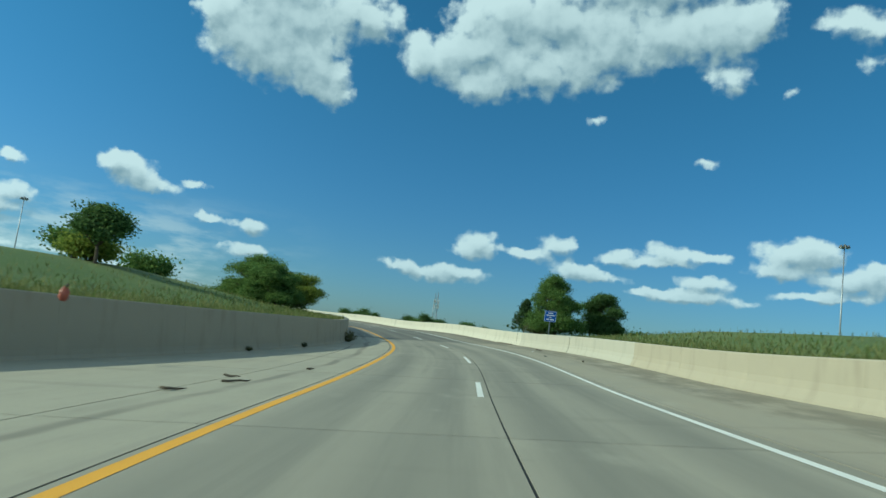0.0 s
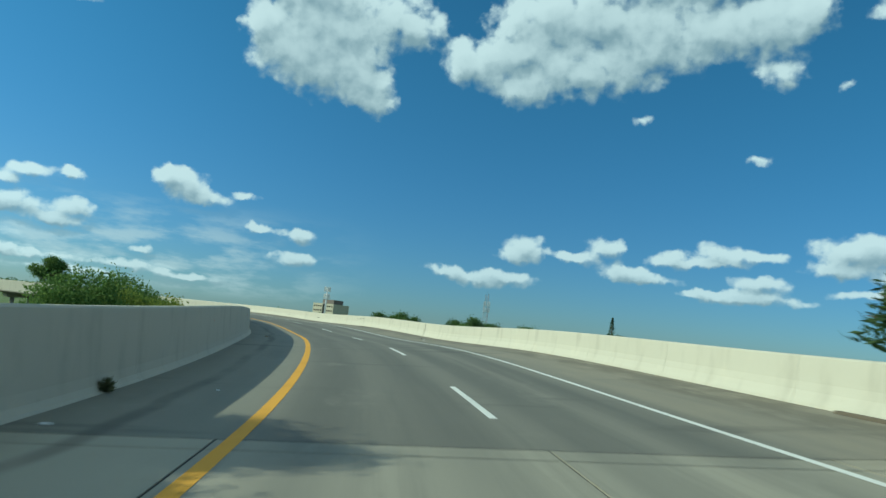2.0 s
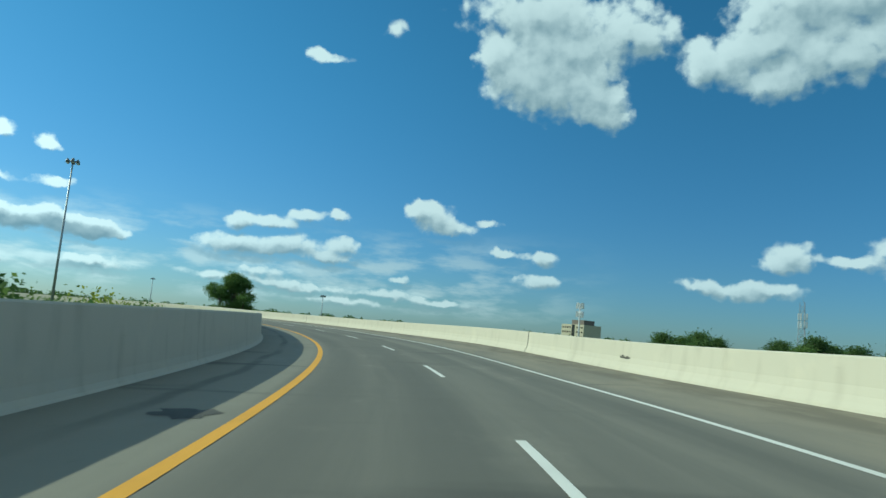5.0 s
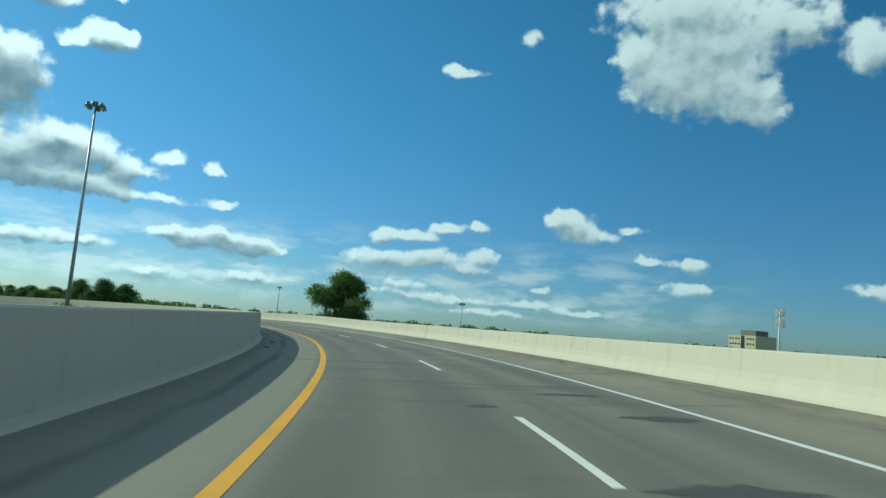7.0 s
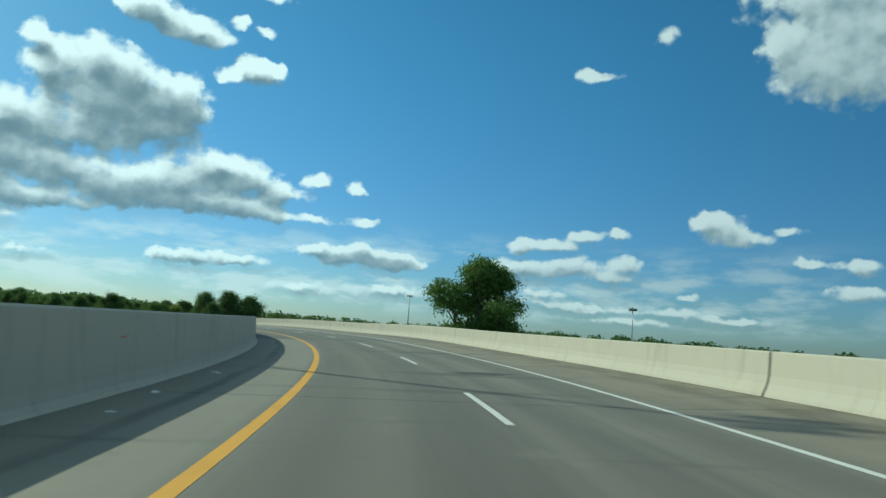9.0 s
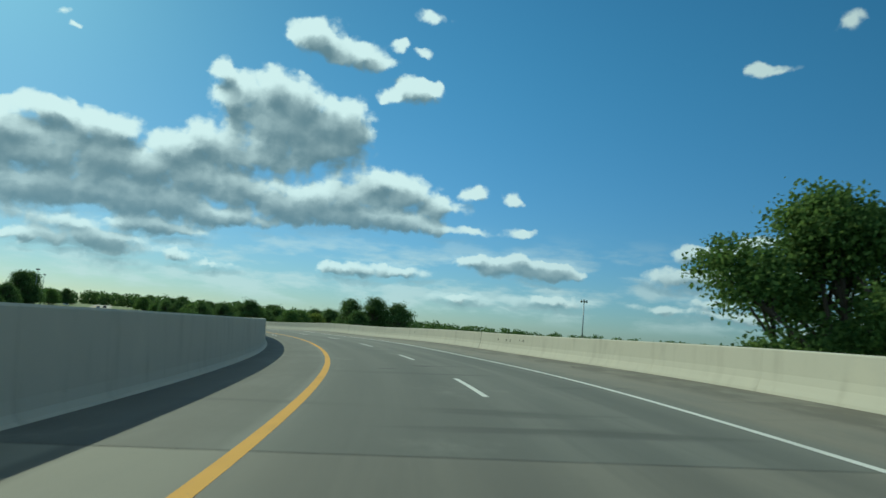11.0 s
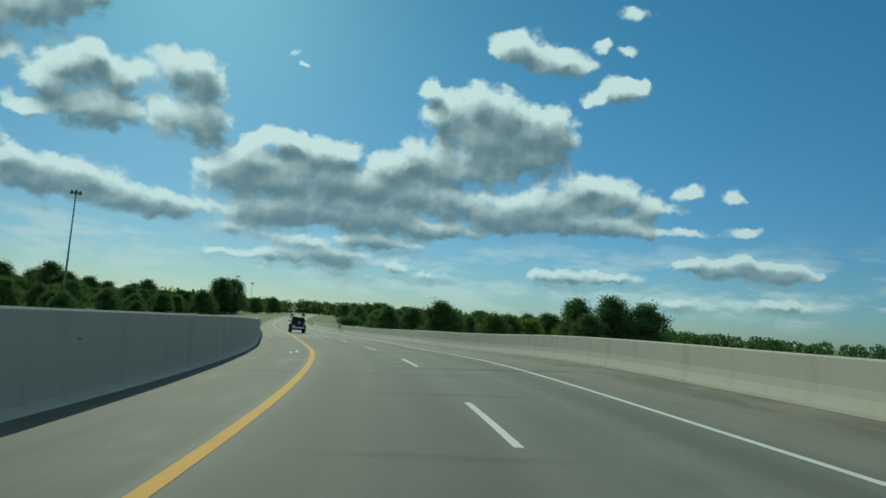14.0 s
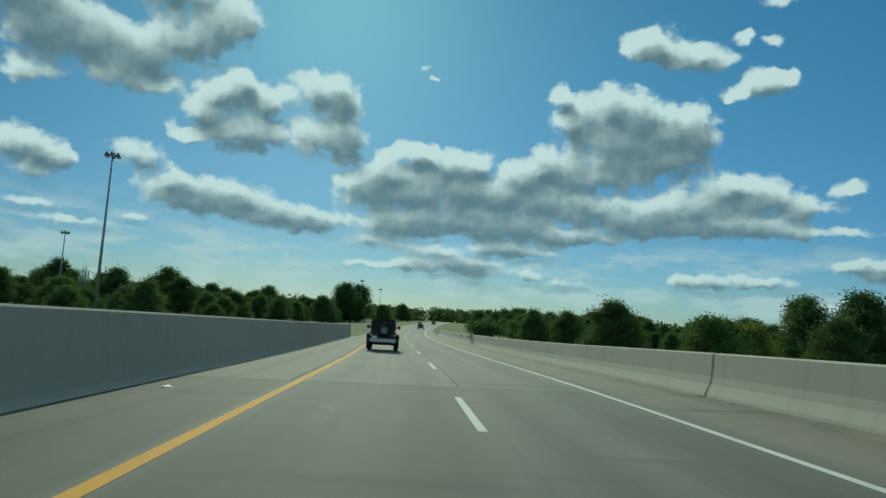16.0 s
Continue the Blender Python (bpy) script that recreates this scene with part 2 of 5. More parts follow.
w_co = wn.new("ShaderNodeTexCoord")
w_xyz = wn.new("ShaderNodeSeparateXYZ")
wl.new(w_co.outputs["Generated"], w_xyz.inputs[0])
w_az = wmath("MULTIPLY", wmath("ARCTAN2", wmath("MULTIPLY", w_xyz.outputs[0], -1.0), w_xyz.outputs[1]), 57.2958)
w_el = wmath("MULTIPLY", wmath("ARCSINE", w_xyz.outputs[2]), 57.2958)
w_dir = wn.new("ShaderNodeCombineXYZ")
wl.new(w_az, w_dir.inputs[0])
wl.new(w_el, w_dir.inputs[1])
# cover here, and a little nearer to the sun: the difference is the lit side
g_here, g_sun = wn.new("ShaderNodeGroup"), wn.new("ShaderNodeGroup")
g_here.node_tree = g_sun.node_tree = cover
wl.new(w_dir.outputs[0], g_here.inputs[0])
w_toward = wn.new("ShaderNodeVectorMath")
w_reach = wn.new("ShaderNodeVectorMath")       # small far clouds low down are shaded over a shorter way
w_reach.operation = "SCALE"
w_reach.inputs[0].default_value = (0.5, 1.15, 0)
wl.new(wrange(w_el, 3.0, 15.0, 0.34, 1.0), w_reach.inputs["Scale"])
wl.new(w_dir.outputs[0], w_toward.inputs[0])
wl.new(w_reach.outputs[0], w_toward.inputs[1])
wl.new(w_toward.outputs[0], g_sun.inputs[0])
dense = g_here.outputs[0]
# side towards the sun, then the thick cores that stand against the light
w_relief = wmath("MULTIPLY_ADD", wmath("SUBTRACT", dense, g_sun.outputs[0]), 0.48, wmath("MULTIPLY", wmath("SUBTRACT", g_here.outputs[1], g_sun.outputs[1]), 1.3))
# the sunlit heads are crisp, the lee side thins out
w_mask = wrange(wmath("ADD", dense, wmath("MULTIPLY", w_relief, 0.16, None, True)), 0.16, 0.66)
w_side = wrange(w_relief, -0.62, 0.40, 0.36, 1.0)
w_back = wrange(w_az, 22.0, 70.0)
w_thick = wrange(g_sun.outputs[1], 0.30, 0.95)
w_gloom = wmath("MULTIPLY", w_thick, wmath("MULTIPLY_ADD", w_back, 0.44, 0.30))
w_body = wmath("MULTIPLY", w_side, wmath("SUBTRACT", 1.0, w_gloom))
# thin bands of far cloud low over the horizon, towards the sun's side
w_band = noise_of(wn, wl, w_dir.outputs[0], 0.30, 5.0, 0.58, (0.55, 1.9, 1))
w_low = wmath("MULTIPLY", wmath("MULTIPLY", wrange(w_el, 0.6, 2.0), wrange(w_el, 9.0, 4.0)), wrange(w_az, 8.0, 24.0))
w_mask = wmath("MAXIMUM", w_mask, wmath("MULTIPLY", wmath("MULTIPLY", w_low, wrange(w_band.outputs["Fac"], 0.42, 0.64)), 0.75))
# unseen broken cumulus added overhead and behind, as neutral fill light for the shadows
w_unseen = wmath("MAXIMUM", wrange(w_el, 33.0, 42.0), wmath("MAXIMUM", wrange(w_az, -38.0, -48.0), wrange(w_az, 128.0, 140.0)))
w_fill_heap = noise_of(wn, wl, w_dir.outputs[0], 0.075, 6.0, 0.58, (1, 1.5, 1))
w_mask = wmath("MAXIMUM", w_mask, wmath("MULTIPLY", w_unseen, wrange(w_fill_heap.outputs["Fac"], 0.44, 0.58)))

w_sky = wn.new("ShaderNodeTexSky")
w_sky.sky_type = "NISHITA"
w_sky.sun_disc = False
w_sky.sun_elevation = radians(SUN_EL)
w_sky.sun_rotation = radians(-SUN_AZ)
w_sky.air_density, w_sky.dust_density, w_sky.ozone_density = 1.0, 0.35, 2.0
w_deep = wn.new("ShaderNodeHueSaturation")
w_deep.inputs["Saturation"].default_value = 1.05
wl.new(w_sky.outputs["Color"], w_deep.inputs["Color"])
w_tone = wn.new("ShaderNodeMix")
w_tone.data_type, w_tone.blend_type = "RGBA", "MULTIPLY"
w_tone.inputs["Factor"].default_value = 1.0
wl.new(w_deep.outputs["Color"], w_tone.inputs[6])
w_hue = wn.new("ShaderNodeMix")
w_hue.data_type = "RGBA"
w_rim_hue = wn.new("ShaderNodeMix")
w_rim_hue.data_type = "RGBA"
w_rim_hue.inputs[6].default_value = (0.45, 0.63, 0.90, 1)
w_rim_hue.inputs[7].default_value = (0.50, 0.67, 0.92, 1)
wl.new(w_back, w_rim_hue.inputs["Factor"])
wl.new(w_rim_hue.outputs[2], w_hue.inputs[6])
w_hue.inputs[7].default_value = (0.51, 0.87, 0.98, 1)
wl.new(wrange(w_el, 0.0, 26.0), w_hue.inputs["Factor"])
wl.new(w_hue.outputs[2], w_tone.inputs[7])
w_cloud = wn.new("ShaderNodeMix")
w_cloud.data_type = "RGBA"
w_cloud.inputs[6].default_value = (1.55, 2.45, 3.0, 1)
w_cloud.inputs[7].default_value = (7.9, 8.3, 8.2, 1)
wl.new(w_body, w_cloud.inputs["Factor"])
w_mix = wn.new("ShaderNodeMix")
w_mix.data_type = "RGBA"
wl.new(wmath("MULTIPLY", w_mask, wrange(w_el, 2.0, 12.0, 0.80, 0.95)), w_mix.inputs["Factor"])
# clear air is paler on the sun's side, where it is hazier
w_haze = wn.new("ShaderNodeVectorMath")
w_haze.operation = "SCALE"
wl.new(w_tone.outputs[2], w_haze.inputs[0])
wl.new(wmath("MULTIPLY", wrange(w_az, -5.0, 40.0, 1.0, 1.13), wrange(w_az, 55.0, 100.0, 1.0, 0.80)), w_haze.inputs["Scale"])
wl.new(w_haze.outputs[0], w_mix.inputs[6])
# thin edges against the light shine
w_silver = wn.new("ShaderNodeVectorMath")
w_silver.operation = "SCALE"
wl.new(w_cloud.outputs[2], w_silver.inputs[0])
wl.new(wmath("MULTIPLY_ADD", wmath("MULTIPLY", w_back, wmath("SUBTRACT", 1.0, w_thick)), 0.42, 1.0), w_silver.inputs["Scale"])
wl.new(w_silver.outputs[0], w_mix.inputs[7])
w_bg = wn.new("ShaderNodeBackground")
w_bg.inputs["Strength"].default_value = 0.095
wl.new(w_mix.outputs[2], w_bg.inputs["Color"])
w_out = wn.new("ShaderNodeOutputWorld")
wl.new(w_bg.outputs["Background"], w_out.inputs["Surface"])

sun_data = bpy.data.lights.new("sun", "SUN")
sun_data.energy, sun_data.angle, sun_data.color = 4.1, radians(0.6), (1.0, 0.88, 0.66)
sun = new("sun", sun_data)
s_az, s_el = radians(SUN_AZ), radians(SUN_EL)
sun.matrix_world = look(Vector((-math.sin(s_az) * math.cos(s_el), math.cos(s_az) * math.cos(s_el), math.sin(s_el))) * 300, (0, 0, 0))

# ---- materials ----
class Mat:
    """A node material in the making: a principled surface and short ways to add to it."""

    def __init__(self, name, color, rough=0.8, metal=0.0):
        self.m = bpy.data.materials.new(name)
        self.m.use_nodes = True
        self.n, self.l = self.m.node_tree.nodes, self.m.node_tree.links
        self.b = self.n["Principled BSDF"]
        self.b.inputs["Base Color"].default_value = (*color, 1)
        self.b.inputs["Roughness"].default_value = rough
        self.b.inputs["Metallic"].default_value = metal
        self.col = None
        self.color = color

    def coords(self, kind="Object"):
        if kind == "road":
            n = self.n.new("ShaderNodeUVMap")
            n.uv_map = "road"
            return n.outputs[0]
        return self.n.new("ShaderNodeTexCoord").outputs[kind]

    def noise(self, vec, scale, detail=4.0, rough=0.55, stretch=(1, 1, 1)):
        return noise_of(self.n, self.l, vec, scale, detail, rough, stretch).outputs["Fac"]

    def math(self, op, a, b=None, c=None, clamp=False):
        return nmath(self.n, self.l, op, a, b, c, clamp)

    def ramp(self, v, lo, hi, to_lo=0.0, to_hi=1.0):
        n = self.n.new("ShaderNodeMapRange")
        n.interpolation_type = "SMOOTHSTEP"
        for k, x in ((1, lo), (2, hi), (3, to_lo), (4, to_hi)):
            n.inputs[k].default_value = x
        self.l.new(v, n.inputs[0])
        return n.outputs[0]

    def blend(self, fac, color, mode="MIX"):
        n = self.n.new("ShaderNodeMix")
        n.data_type, n.blend_type = "RGBA", mode
        if isinstance(fac, (int, float)):
            n.inputs["Factor"].default_value = fac
        else:
            self.l.new(fac, n.inputs["Factor"])
        if self.col is None:
            n.inputs[6].default_value = (*self.color, 1)
        else:
            self.l.new(self.col, n.inputs[6])
        n.inputs[7].default_value = (*color, 1)
        self.col = n.outputs[2]
        return self

    def bump(self, v, strength, distance=0.01):
        n = self.n.new("ShaderNodeBump")
        n.inputs["Strength"].default_value, n.inputs["Distance"].default_value = strength, distance
        self.l.new(v, n.inputs["Height"])
        self.l.new(n.outputs[0], self.b.inputs["Normal"])
        return self

    def done(self):
        if self.col is not None:
            self.l.new(self.col, self.b.inputs["Base Color"])
        return self.m


def island(mt):
    return mt.n.new("ShaderNodeNewGeometry").outputs["Random Per Island"]


def per_object(mt):
    return mt.n.new("ShaderNodeObjectInfo").outputs["Random"]


def concrete_road(name, base, dark, dust, shoulder_tone, smudge, worn_lane=0.0):
    mt = Mat(name, base, 0.85)
    uv = mt.coords("road")
    sep = mt.n.new("ShaderNodeSeparateXYZ")
    mt.l.new(uv, sep.inputs[0])
    u = sep.outputs[0]
    mt.blend(mt.math("MULTIPLY_ADD", per_object(mt), 0.25, 0.0), dark)
    # streaks drawn out along the way of travel, then blotches and grain
    mt.blend(mt.ramp(mt.noise(uv, 1.0, 5, 0.6, (1.1, 0.035, 1)), 0.42, 0.70, 0, 0.75), dark)
    track = mt.math("MULTIPLY_ADD", mt.math("COSINE", mt.math("MULTIPLY", mt.math("SUBTRACT", u, 0.92), 3.396)), 0.5, 0.5)
    inlane = mt.math("MULTIPLY", mt.ramp(u, -0.2, 0.5), mt.ramp(u, 7.4, 6.9))
    wear = mt.math("MULTIPLY", mt.math("MULTIPLY", track, inlane), mt.ramp(mt.noise(uv, 0.6, 4, 0.6, (0.5, 0.08, 1)), 0.25, 0.7, 0.25, 0.85))
    mt.blend(wear, dark)
    if worn_lane:
        # most traffic keeps to the inner lane and has blackened it
        inner = mt.math("MULTIPLY", mt.ramp(u, -0.1, 0.5), mt.ramp(u, 4.3, 3.1))
        mt.blend(mt.math("MULTIPLY", inner, mt.ramp(mt.noise(uv, 0.3, 4, 0.6, (0.8, 0.1, 1)), 0.2, 0.7, worn_lane * 0.7, worn_lane)), tuple(c * 0.8 for c in dark))
    # the shoulder beside the wall has its own tone: pale first, dark further on
    mt.blend(mt.math("MULTIPLY", mt.ramp(u, -0.12, -0.35), mt.ramp(mt.noise(uv, 0.8, 5, 0.6, (1, 0.3, 1)), 0.25, 0.6, 0.45, 0.9)), shoulder_tone)
    scrape = mt.math("ABSOLUTE", mt.math("ADD", mt.math("ADD", u, 1.35), mt.math("MULTIPLY", mt.noise(uv, 0.35, 3, 0.5, (0, 0.5, 1)), 0.7)))
    mt.blend(mt.math("MULTIPLY", mt.ramp(scrape, 0.24, 0.04), mt.ramp(mt.noise(uv, 0.4, 4, 0.6, (1, 0.4, 1)), 0.32, 0.60, 0.15, 0.75)), tuple(c * 0.42 for c in base))
    mt.blend(mt.math("MULTIPLY", mt.ramp(u, 7.3, 8.2), mt.ramp(mt.noise(uv, 0.7, 5, 0.6, (1, 0.25, 1)), 0.3, 0.65, 0.35, 0.9)), dust)
    mt.blend(mt.ramp(mt.noise(uv, 0.45, 6, 0.65, (1, 0.5, 1)), 0.56, 0.75, 0, 0.45), tuple(c * 1.35 for c in base))
    mt.blend(mt.ramp(mt.noise(uv, 1.6, 5, 0.7), 0.60, 0.78, 0, 0.6), tuple(c * 0.5 for c in base))
    # smears that lie across the lanes, and dirt washed to the barrier's foot
    mt.blend(mt.ramp(mt.noise(uv, 0.5, 4, 0.55, (0.22, 1.1, 1)), 0.58, 0.72, 0, smudge), tuple(c * 0.55 for c in dark))
    mt.blend(mt.math("MULTIPLY", mt.ramp(u, 9.0, 9.75), mt.ramp(mt.noise(uv, 1.1, 5, 0.65, (1, 0.35, 1)), 0.36, 0.6, 0, 0.8)), tuple(c * 0.5 for c in dust))
    grain = mt.noise(uv, 60, 3, 0.7)
    mt.blend(mt.ramp(grain, 0.3, 0.75, 0, 0.35), tuple(c * 0.6 for c in base))
    mt.bump(grain, 0.35, 0.004)
    return mt.done()


PAVEMENT = concrete_road("approach_concrete", (0.36, 0.328, 0.255), (0.182, 0.174, 0.143), (0.36, 0.315, 0.23), (0.40, 0.365, 0.275), 0.25)
DECK = concrete_road("deck_concrete", (0.222, 0.207, 0.168), (0.116, 0.113, 0.096), (0.30, 0.26, 0.19), (0.235, 0.222, 0.175), 0.7, 0.4)
RAMP_END = concrete_road("lower_ramp_concrete", (0.25, 0.245, 0.208), (0.14, 0.142, 0.124), (0.25, 0.22, 0.16), (0.19, 0.182, 0.152), 0.35)
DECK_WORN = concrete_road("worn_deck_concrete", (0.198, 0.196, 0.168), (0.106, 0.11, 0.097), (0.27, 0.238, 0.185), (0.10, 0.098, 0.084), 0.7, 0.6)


def barrier_concrete(name, base):
    mt = Mat(name, base, 0.9)
    uv = mt.coords("road")
    mt.blend(mt.math("MULTIPLY", per_object(mt), 0.16), tuple(c * 0.80 for c in base))
    mt.blend(mt.ramp(mt.noise(uv, 1.0, 5, 0.6, (0.35, 1.6, 1)), 0.50, 0.74, 0, 0.45), (base[0] * 0.62, base[1] * 0.60, base[2] * 0.58))
    mt.blend(mt.ramp(mt.noise(uv, 0.8, 6, 0.65), 0.52, 0.72, 0, 0.35), (base[0] * 1.16, base[1] * 1.14, base[2] * 1.1))
    mt.blend(mt.ramp(mt.noise(uv, 3.5, 5, 0.7), 0.64, 0.76, 0, 0.5), (base[0] * 0.5, base[1] * 0.46, base[2] * 0.40))
    grain = mt.noise(uv, 35, 4, 0.65)
    mt.blend(mt.ramp(grain, 0.35, 0.75, 0, 0.2), tuple(c * 0.7 for c in base))
    mt.bump(grain, 0.3, 0.004)
    return mt.done()


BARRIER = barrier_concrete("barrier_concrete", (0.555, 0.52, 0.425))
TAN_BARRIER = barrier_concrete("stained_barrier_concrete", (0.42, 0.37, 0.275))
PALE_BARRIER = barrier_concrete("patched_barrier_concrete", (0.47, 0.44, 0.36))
# left wall past the approach: greyer, and darkened in colour to deepen its shade
GREY_SHADE_WALL = barrier_concrete("grey_shade_wall_concrete", (0.48, 0.455, 0.38))
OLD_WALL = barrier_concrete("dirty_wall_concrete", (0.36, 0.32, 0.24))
GIRDER = barrier_concrete("girder_concrete", (0.30, 0.28, 0.24))


def road_paint(name, base, worn):
    mt = Mat(name, base, 0.85)
    uv = mt.coords("road")
    mt.blend(mt.ramp(mt.noise(uv, 9, 6, 0.75), 0.60, 0.70, 0, 0.75), worn)
    mt.blend(mt.ramp(mt.noise(uv, 0.5, 4, 0.6, (2, 1, 1)), 0.45, 0.7, 0, 0.35), tuple(c * 0.72 for c in base))
    mt.bump(mt.noise(uv, 50, 3), 0.3, 0.003)
    return mt.done()


YELLOW = road_paint("yellow_paint", (0.72, 0.36, 0.03), (0.33, 0.26, 0.14))
WHITE = road_paint("white_paint", (0.74, 0.73, 0.68), (0.38, 0.36, 0.31))


def grass_ground(name, base, dry):
    mt = Mat(name, base, 0.95)
    xy = mt.coords("Object")
    mt.blend(mt.ramp(mt.noise(xy, 0.05, 5, 0.6), 0.4, 0.65, 0, 0.8), dry)
    mt.blend(mt.ramp(mt.noise(xy, 0.7, 5, 0.7), 0.45, 0.7, 0, 0.6), tuple(c * 0.6 for c in base))
    fine = mt.noise(xy, 9, 5, 0.75)
    mt.blend(mt.ramp(fine, 0.4, 0.7, 0, 0.55), tuple(c * 1.5 for c in base))
    mt.bump(fine, 0.8, 0.08)
    return mt.done()


GRASS = grass_ground("grass_ground", (0.095, 0.145, 0.036), (0.19, 0.195, 0.07))


def leaf_material(name, dark, light, gloss=0.75):
    mt = Mat(name, dark, gloss)
    mt.blend(mt.ramp(island(mt), 0.0, 1.0, 0, 1.0), light)
    mt.blend(mt.math("MULTIPLY", per_object(mt), 0.35), tuple(c * 0.6 for c in dark))
    mt.b.inputs["Specular IOR Level"].default_value = 0.12
    trans = mt.n.new("ShaderNodeBsdfTranslucent")
    mix = mt.n.new("ShaderNodeMixShader")
    mix.inputs[0].default_value = 0.42
    mt.l.new(mt.col, trans.inputs["Color"])
    mt.l.new(mt.b.outputs[0], mix.inputs[1])
    mt.l.new(trans.outputs[0], mix.inputs[2])
    mt.l.new(mix.outputs[0], mt.n["Material Output"].inputs["Surface"])
    return mt.done()


LEAF = leaf_material("broad_leaves", (0.092, 0.168, 0.048), (0.21, 0.30, 0.08))
LEAF_YELLOW = leaf_material("sunny_leaves", (0.15, 0.215, 0.04), (0.34, 0.38, 0.08))
LEAF_DARK = leaf_material("dark_leaves", (0.078, 0.14, 0.048), (0.175, 0.26, 0.08))
NEEDLE = leaf_material("needles", (0.055, 0.10, 0.045), (0.12, 0.18, 0.07))
BLADE = leaf_material("grass_blades", (0.13, 0.175, 0.05), (0.30, 0.29, 0.12), 0.6)
WEED = leaf_material("weed_leaves", (0.10, 0.115, 0.055), (0.19, 0.19, 0.10), 0.7)


def plain(name, color, rough=0.6, metal=0.0, vary=0.3, scale=6.0):
    mt = Mat(name, color, rough, metal)
    xy = mt.coords("Object")
    v = mt.noise(xy, scale, 5, 0.65)
    mt.blend(mt.ramp(v, 0.4, 0.75, 0, vary), tuple(c * 0.55 for c in color))
    mt.bump(v, 0.12, 0.01)
    return mt.done()


BARK = plain("bark", (0.115, 0.09, 0.065), 0.95, 0, 0.7, 9)
STEEL = plain("galvanised_steel", (0.34, 0.36, 0.38), 0.45, 0.7)
LAMP_GREY = plain("lamp_housing", (0.16, 0.17, 0.18), 0.5, 0.3)
GLASS_DARK = plain("tinted_glass", (0.012, 0.014, 0.017), 0.08, 0.0, 0.1)
CAR_BLACK = plain("black_car_paint", (0.010, 0.012, 0.016), 0.22, 0.0, 0.15, 2)
SOFT_TOP = plain("black_roof", (0.016, 0.018, 0.022), 0.6)
RUBBER = plain("tyre_rubber", (0.018, 0.018, 0.018), 0.85)
CHROME = plain("bright_bumper", (0.55, 0.56, 0.57), 0.28, 0.9, 0.1)
RED_LENS = plain("red_lens", (0.32, 0.02, 0.015), 0.25)
SIGN_BLUE = plain("sign_blue", (0.015, 0.11, 0.50), 0.4, 0, 0.1)
SIGN_WHITE = plain("sign_white", (0.75, 0.77, 0.78), 0.5, 0, 0.1)
ORANGE = plain("orange_plastic", (0.34, 0.085, 0.05), 0.5)
SPRAY = plain("orange_spray_paint", (0.52, 0.15, 0.06), 0.8, 0, 0.8, 14)
DARK_STAIN = plain("scuffed_rubber_mark", (0.10, 0.095, 0.08), 0.9, 0, 0.6, 10)
PATCH = plain("asphalt_patch", (0.07, 0.07, 0.066), 0.92, 0, 0.6, 5)
WOOD_BIT = plain("dry_wood", (0.13, 0.105, 0.075), 0.9, 0, 0.5, 12)
LITTER = plain("white_plastic", (0.72, 0.72, 0.70), 0.5, 0, 0.1)
SEAL = plain("joint_sealant", (0.028, 0.028, 0.027), 0.8, 0, 0.3)
FACADE = plain("buff_facade", (0.46, 0.42, 0.32), 0.85, 0, 0.2, 0.4)
ROOF_BROWN = plain("brown_roof_screen", (0.15, 0.125, 0.11), 0.8, 0, 0.2, 0.5)
ANTENNA_WHITE = plain("antenna_cover", (0.60, 0.62, 0.64), 0.5)
PAINT_WHITE = plain("white_car_paint", (0.7, 0.71, 0.72), 0.25, 0, 0.05)
PAINT_GREY = plain("grey_car_paint", (0.12, 0.125, 0.135), 0.25, 0, 0.05)
HEADLAMP = plain("headlamp_glass", (0.75, 0.77, 0.8), 0.1, 0.4, 0.05)

# ---- the line of the road ----
AL = np.array(ALIGN)


def glide(x, xs, ys):
    """Smooth curve through the rows of a table."""
    m = np.gradient(ys, xs)
    i = np.clip(np.searchsorted(xs, x) - 1, 0, len(xs) - 2)
    h = xs[i + 1] - xs[i]
    q = (x - xs[i]) / h
    return ((2 * q ** 3 - 3 * q ** 2 + 1) * ys[i] + (q ** 3 - 2 * q * q + q) * h * m[i]
            + (3 * q * q - 2 * q ** 3) * ys[i + 1] + (q ** 3 - q * q) * h * m[i + 1])


ST = np.arange(AL[0, 0], AL[-1, 0] + 0.01, 1.0)
HEAD, HIGH, FALL = (glide(ST, AL[:, 0], AL[:, k]) for k in (1, 2, 3))
step = np.c_[-np.sin(np.radians(HEAD)), np.cos(np.radians(HEAD))]
LINE = np.vstack([[0, 0], np.cumsum((step[1:] + step[:-1]) / 2, 0)]) + START
S_MIN, S_MAX = float(ST[0]), float(ST[-1])
U_DASH, U_EDGE = 3.68, 7.35
BRIDGE_0, BRIDGE_1, WALL_END_R, WALL_END_L = 57.0, 372.0, 500.0, 440.0


def fade(x, a, b):
    """0 up to a, 1 from b on, smooth between."""
    q = min(1.0, max(0.0, (x - a) / (b - a)))
    return q * q * (3 - 2 * q)


def left_edge(s):
    # the wall draws in towards the lane where the viaduct begins
    q = 43.0 - s
    flare = math.log1p(math.exp(max(-40.0, min(40.0, q / 2.5)))) * 2.5
    return -3.03 - 0.26 * min(flare, 52.0)


def lane_taper(s):
    # the left lane is wider where the roadway narrows towards the viaduct
    return 0.25 * (1 - fade(s, 0, 12)) - 0.3 * fade(s, 8, 24) * (1 - fade(s, 26, 42))


def wall_height(s):
    return 1.49 + 0.022 * min(30.0, max(0.0, 42.0 - s))


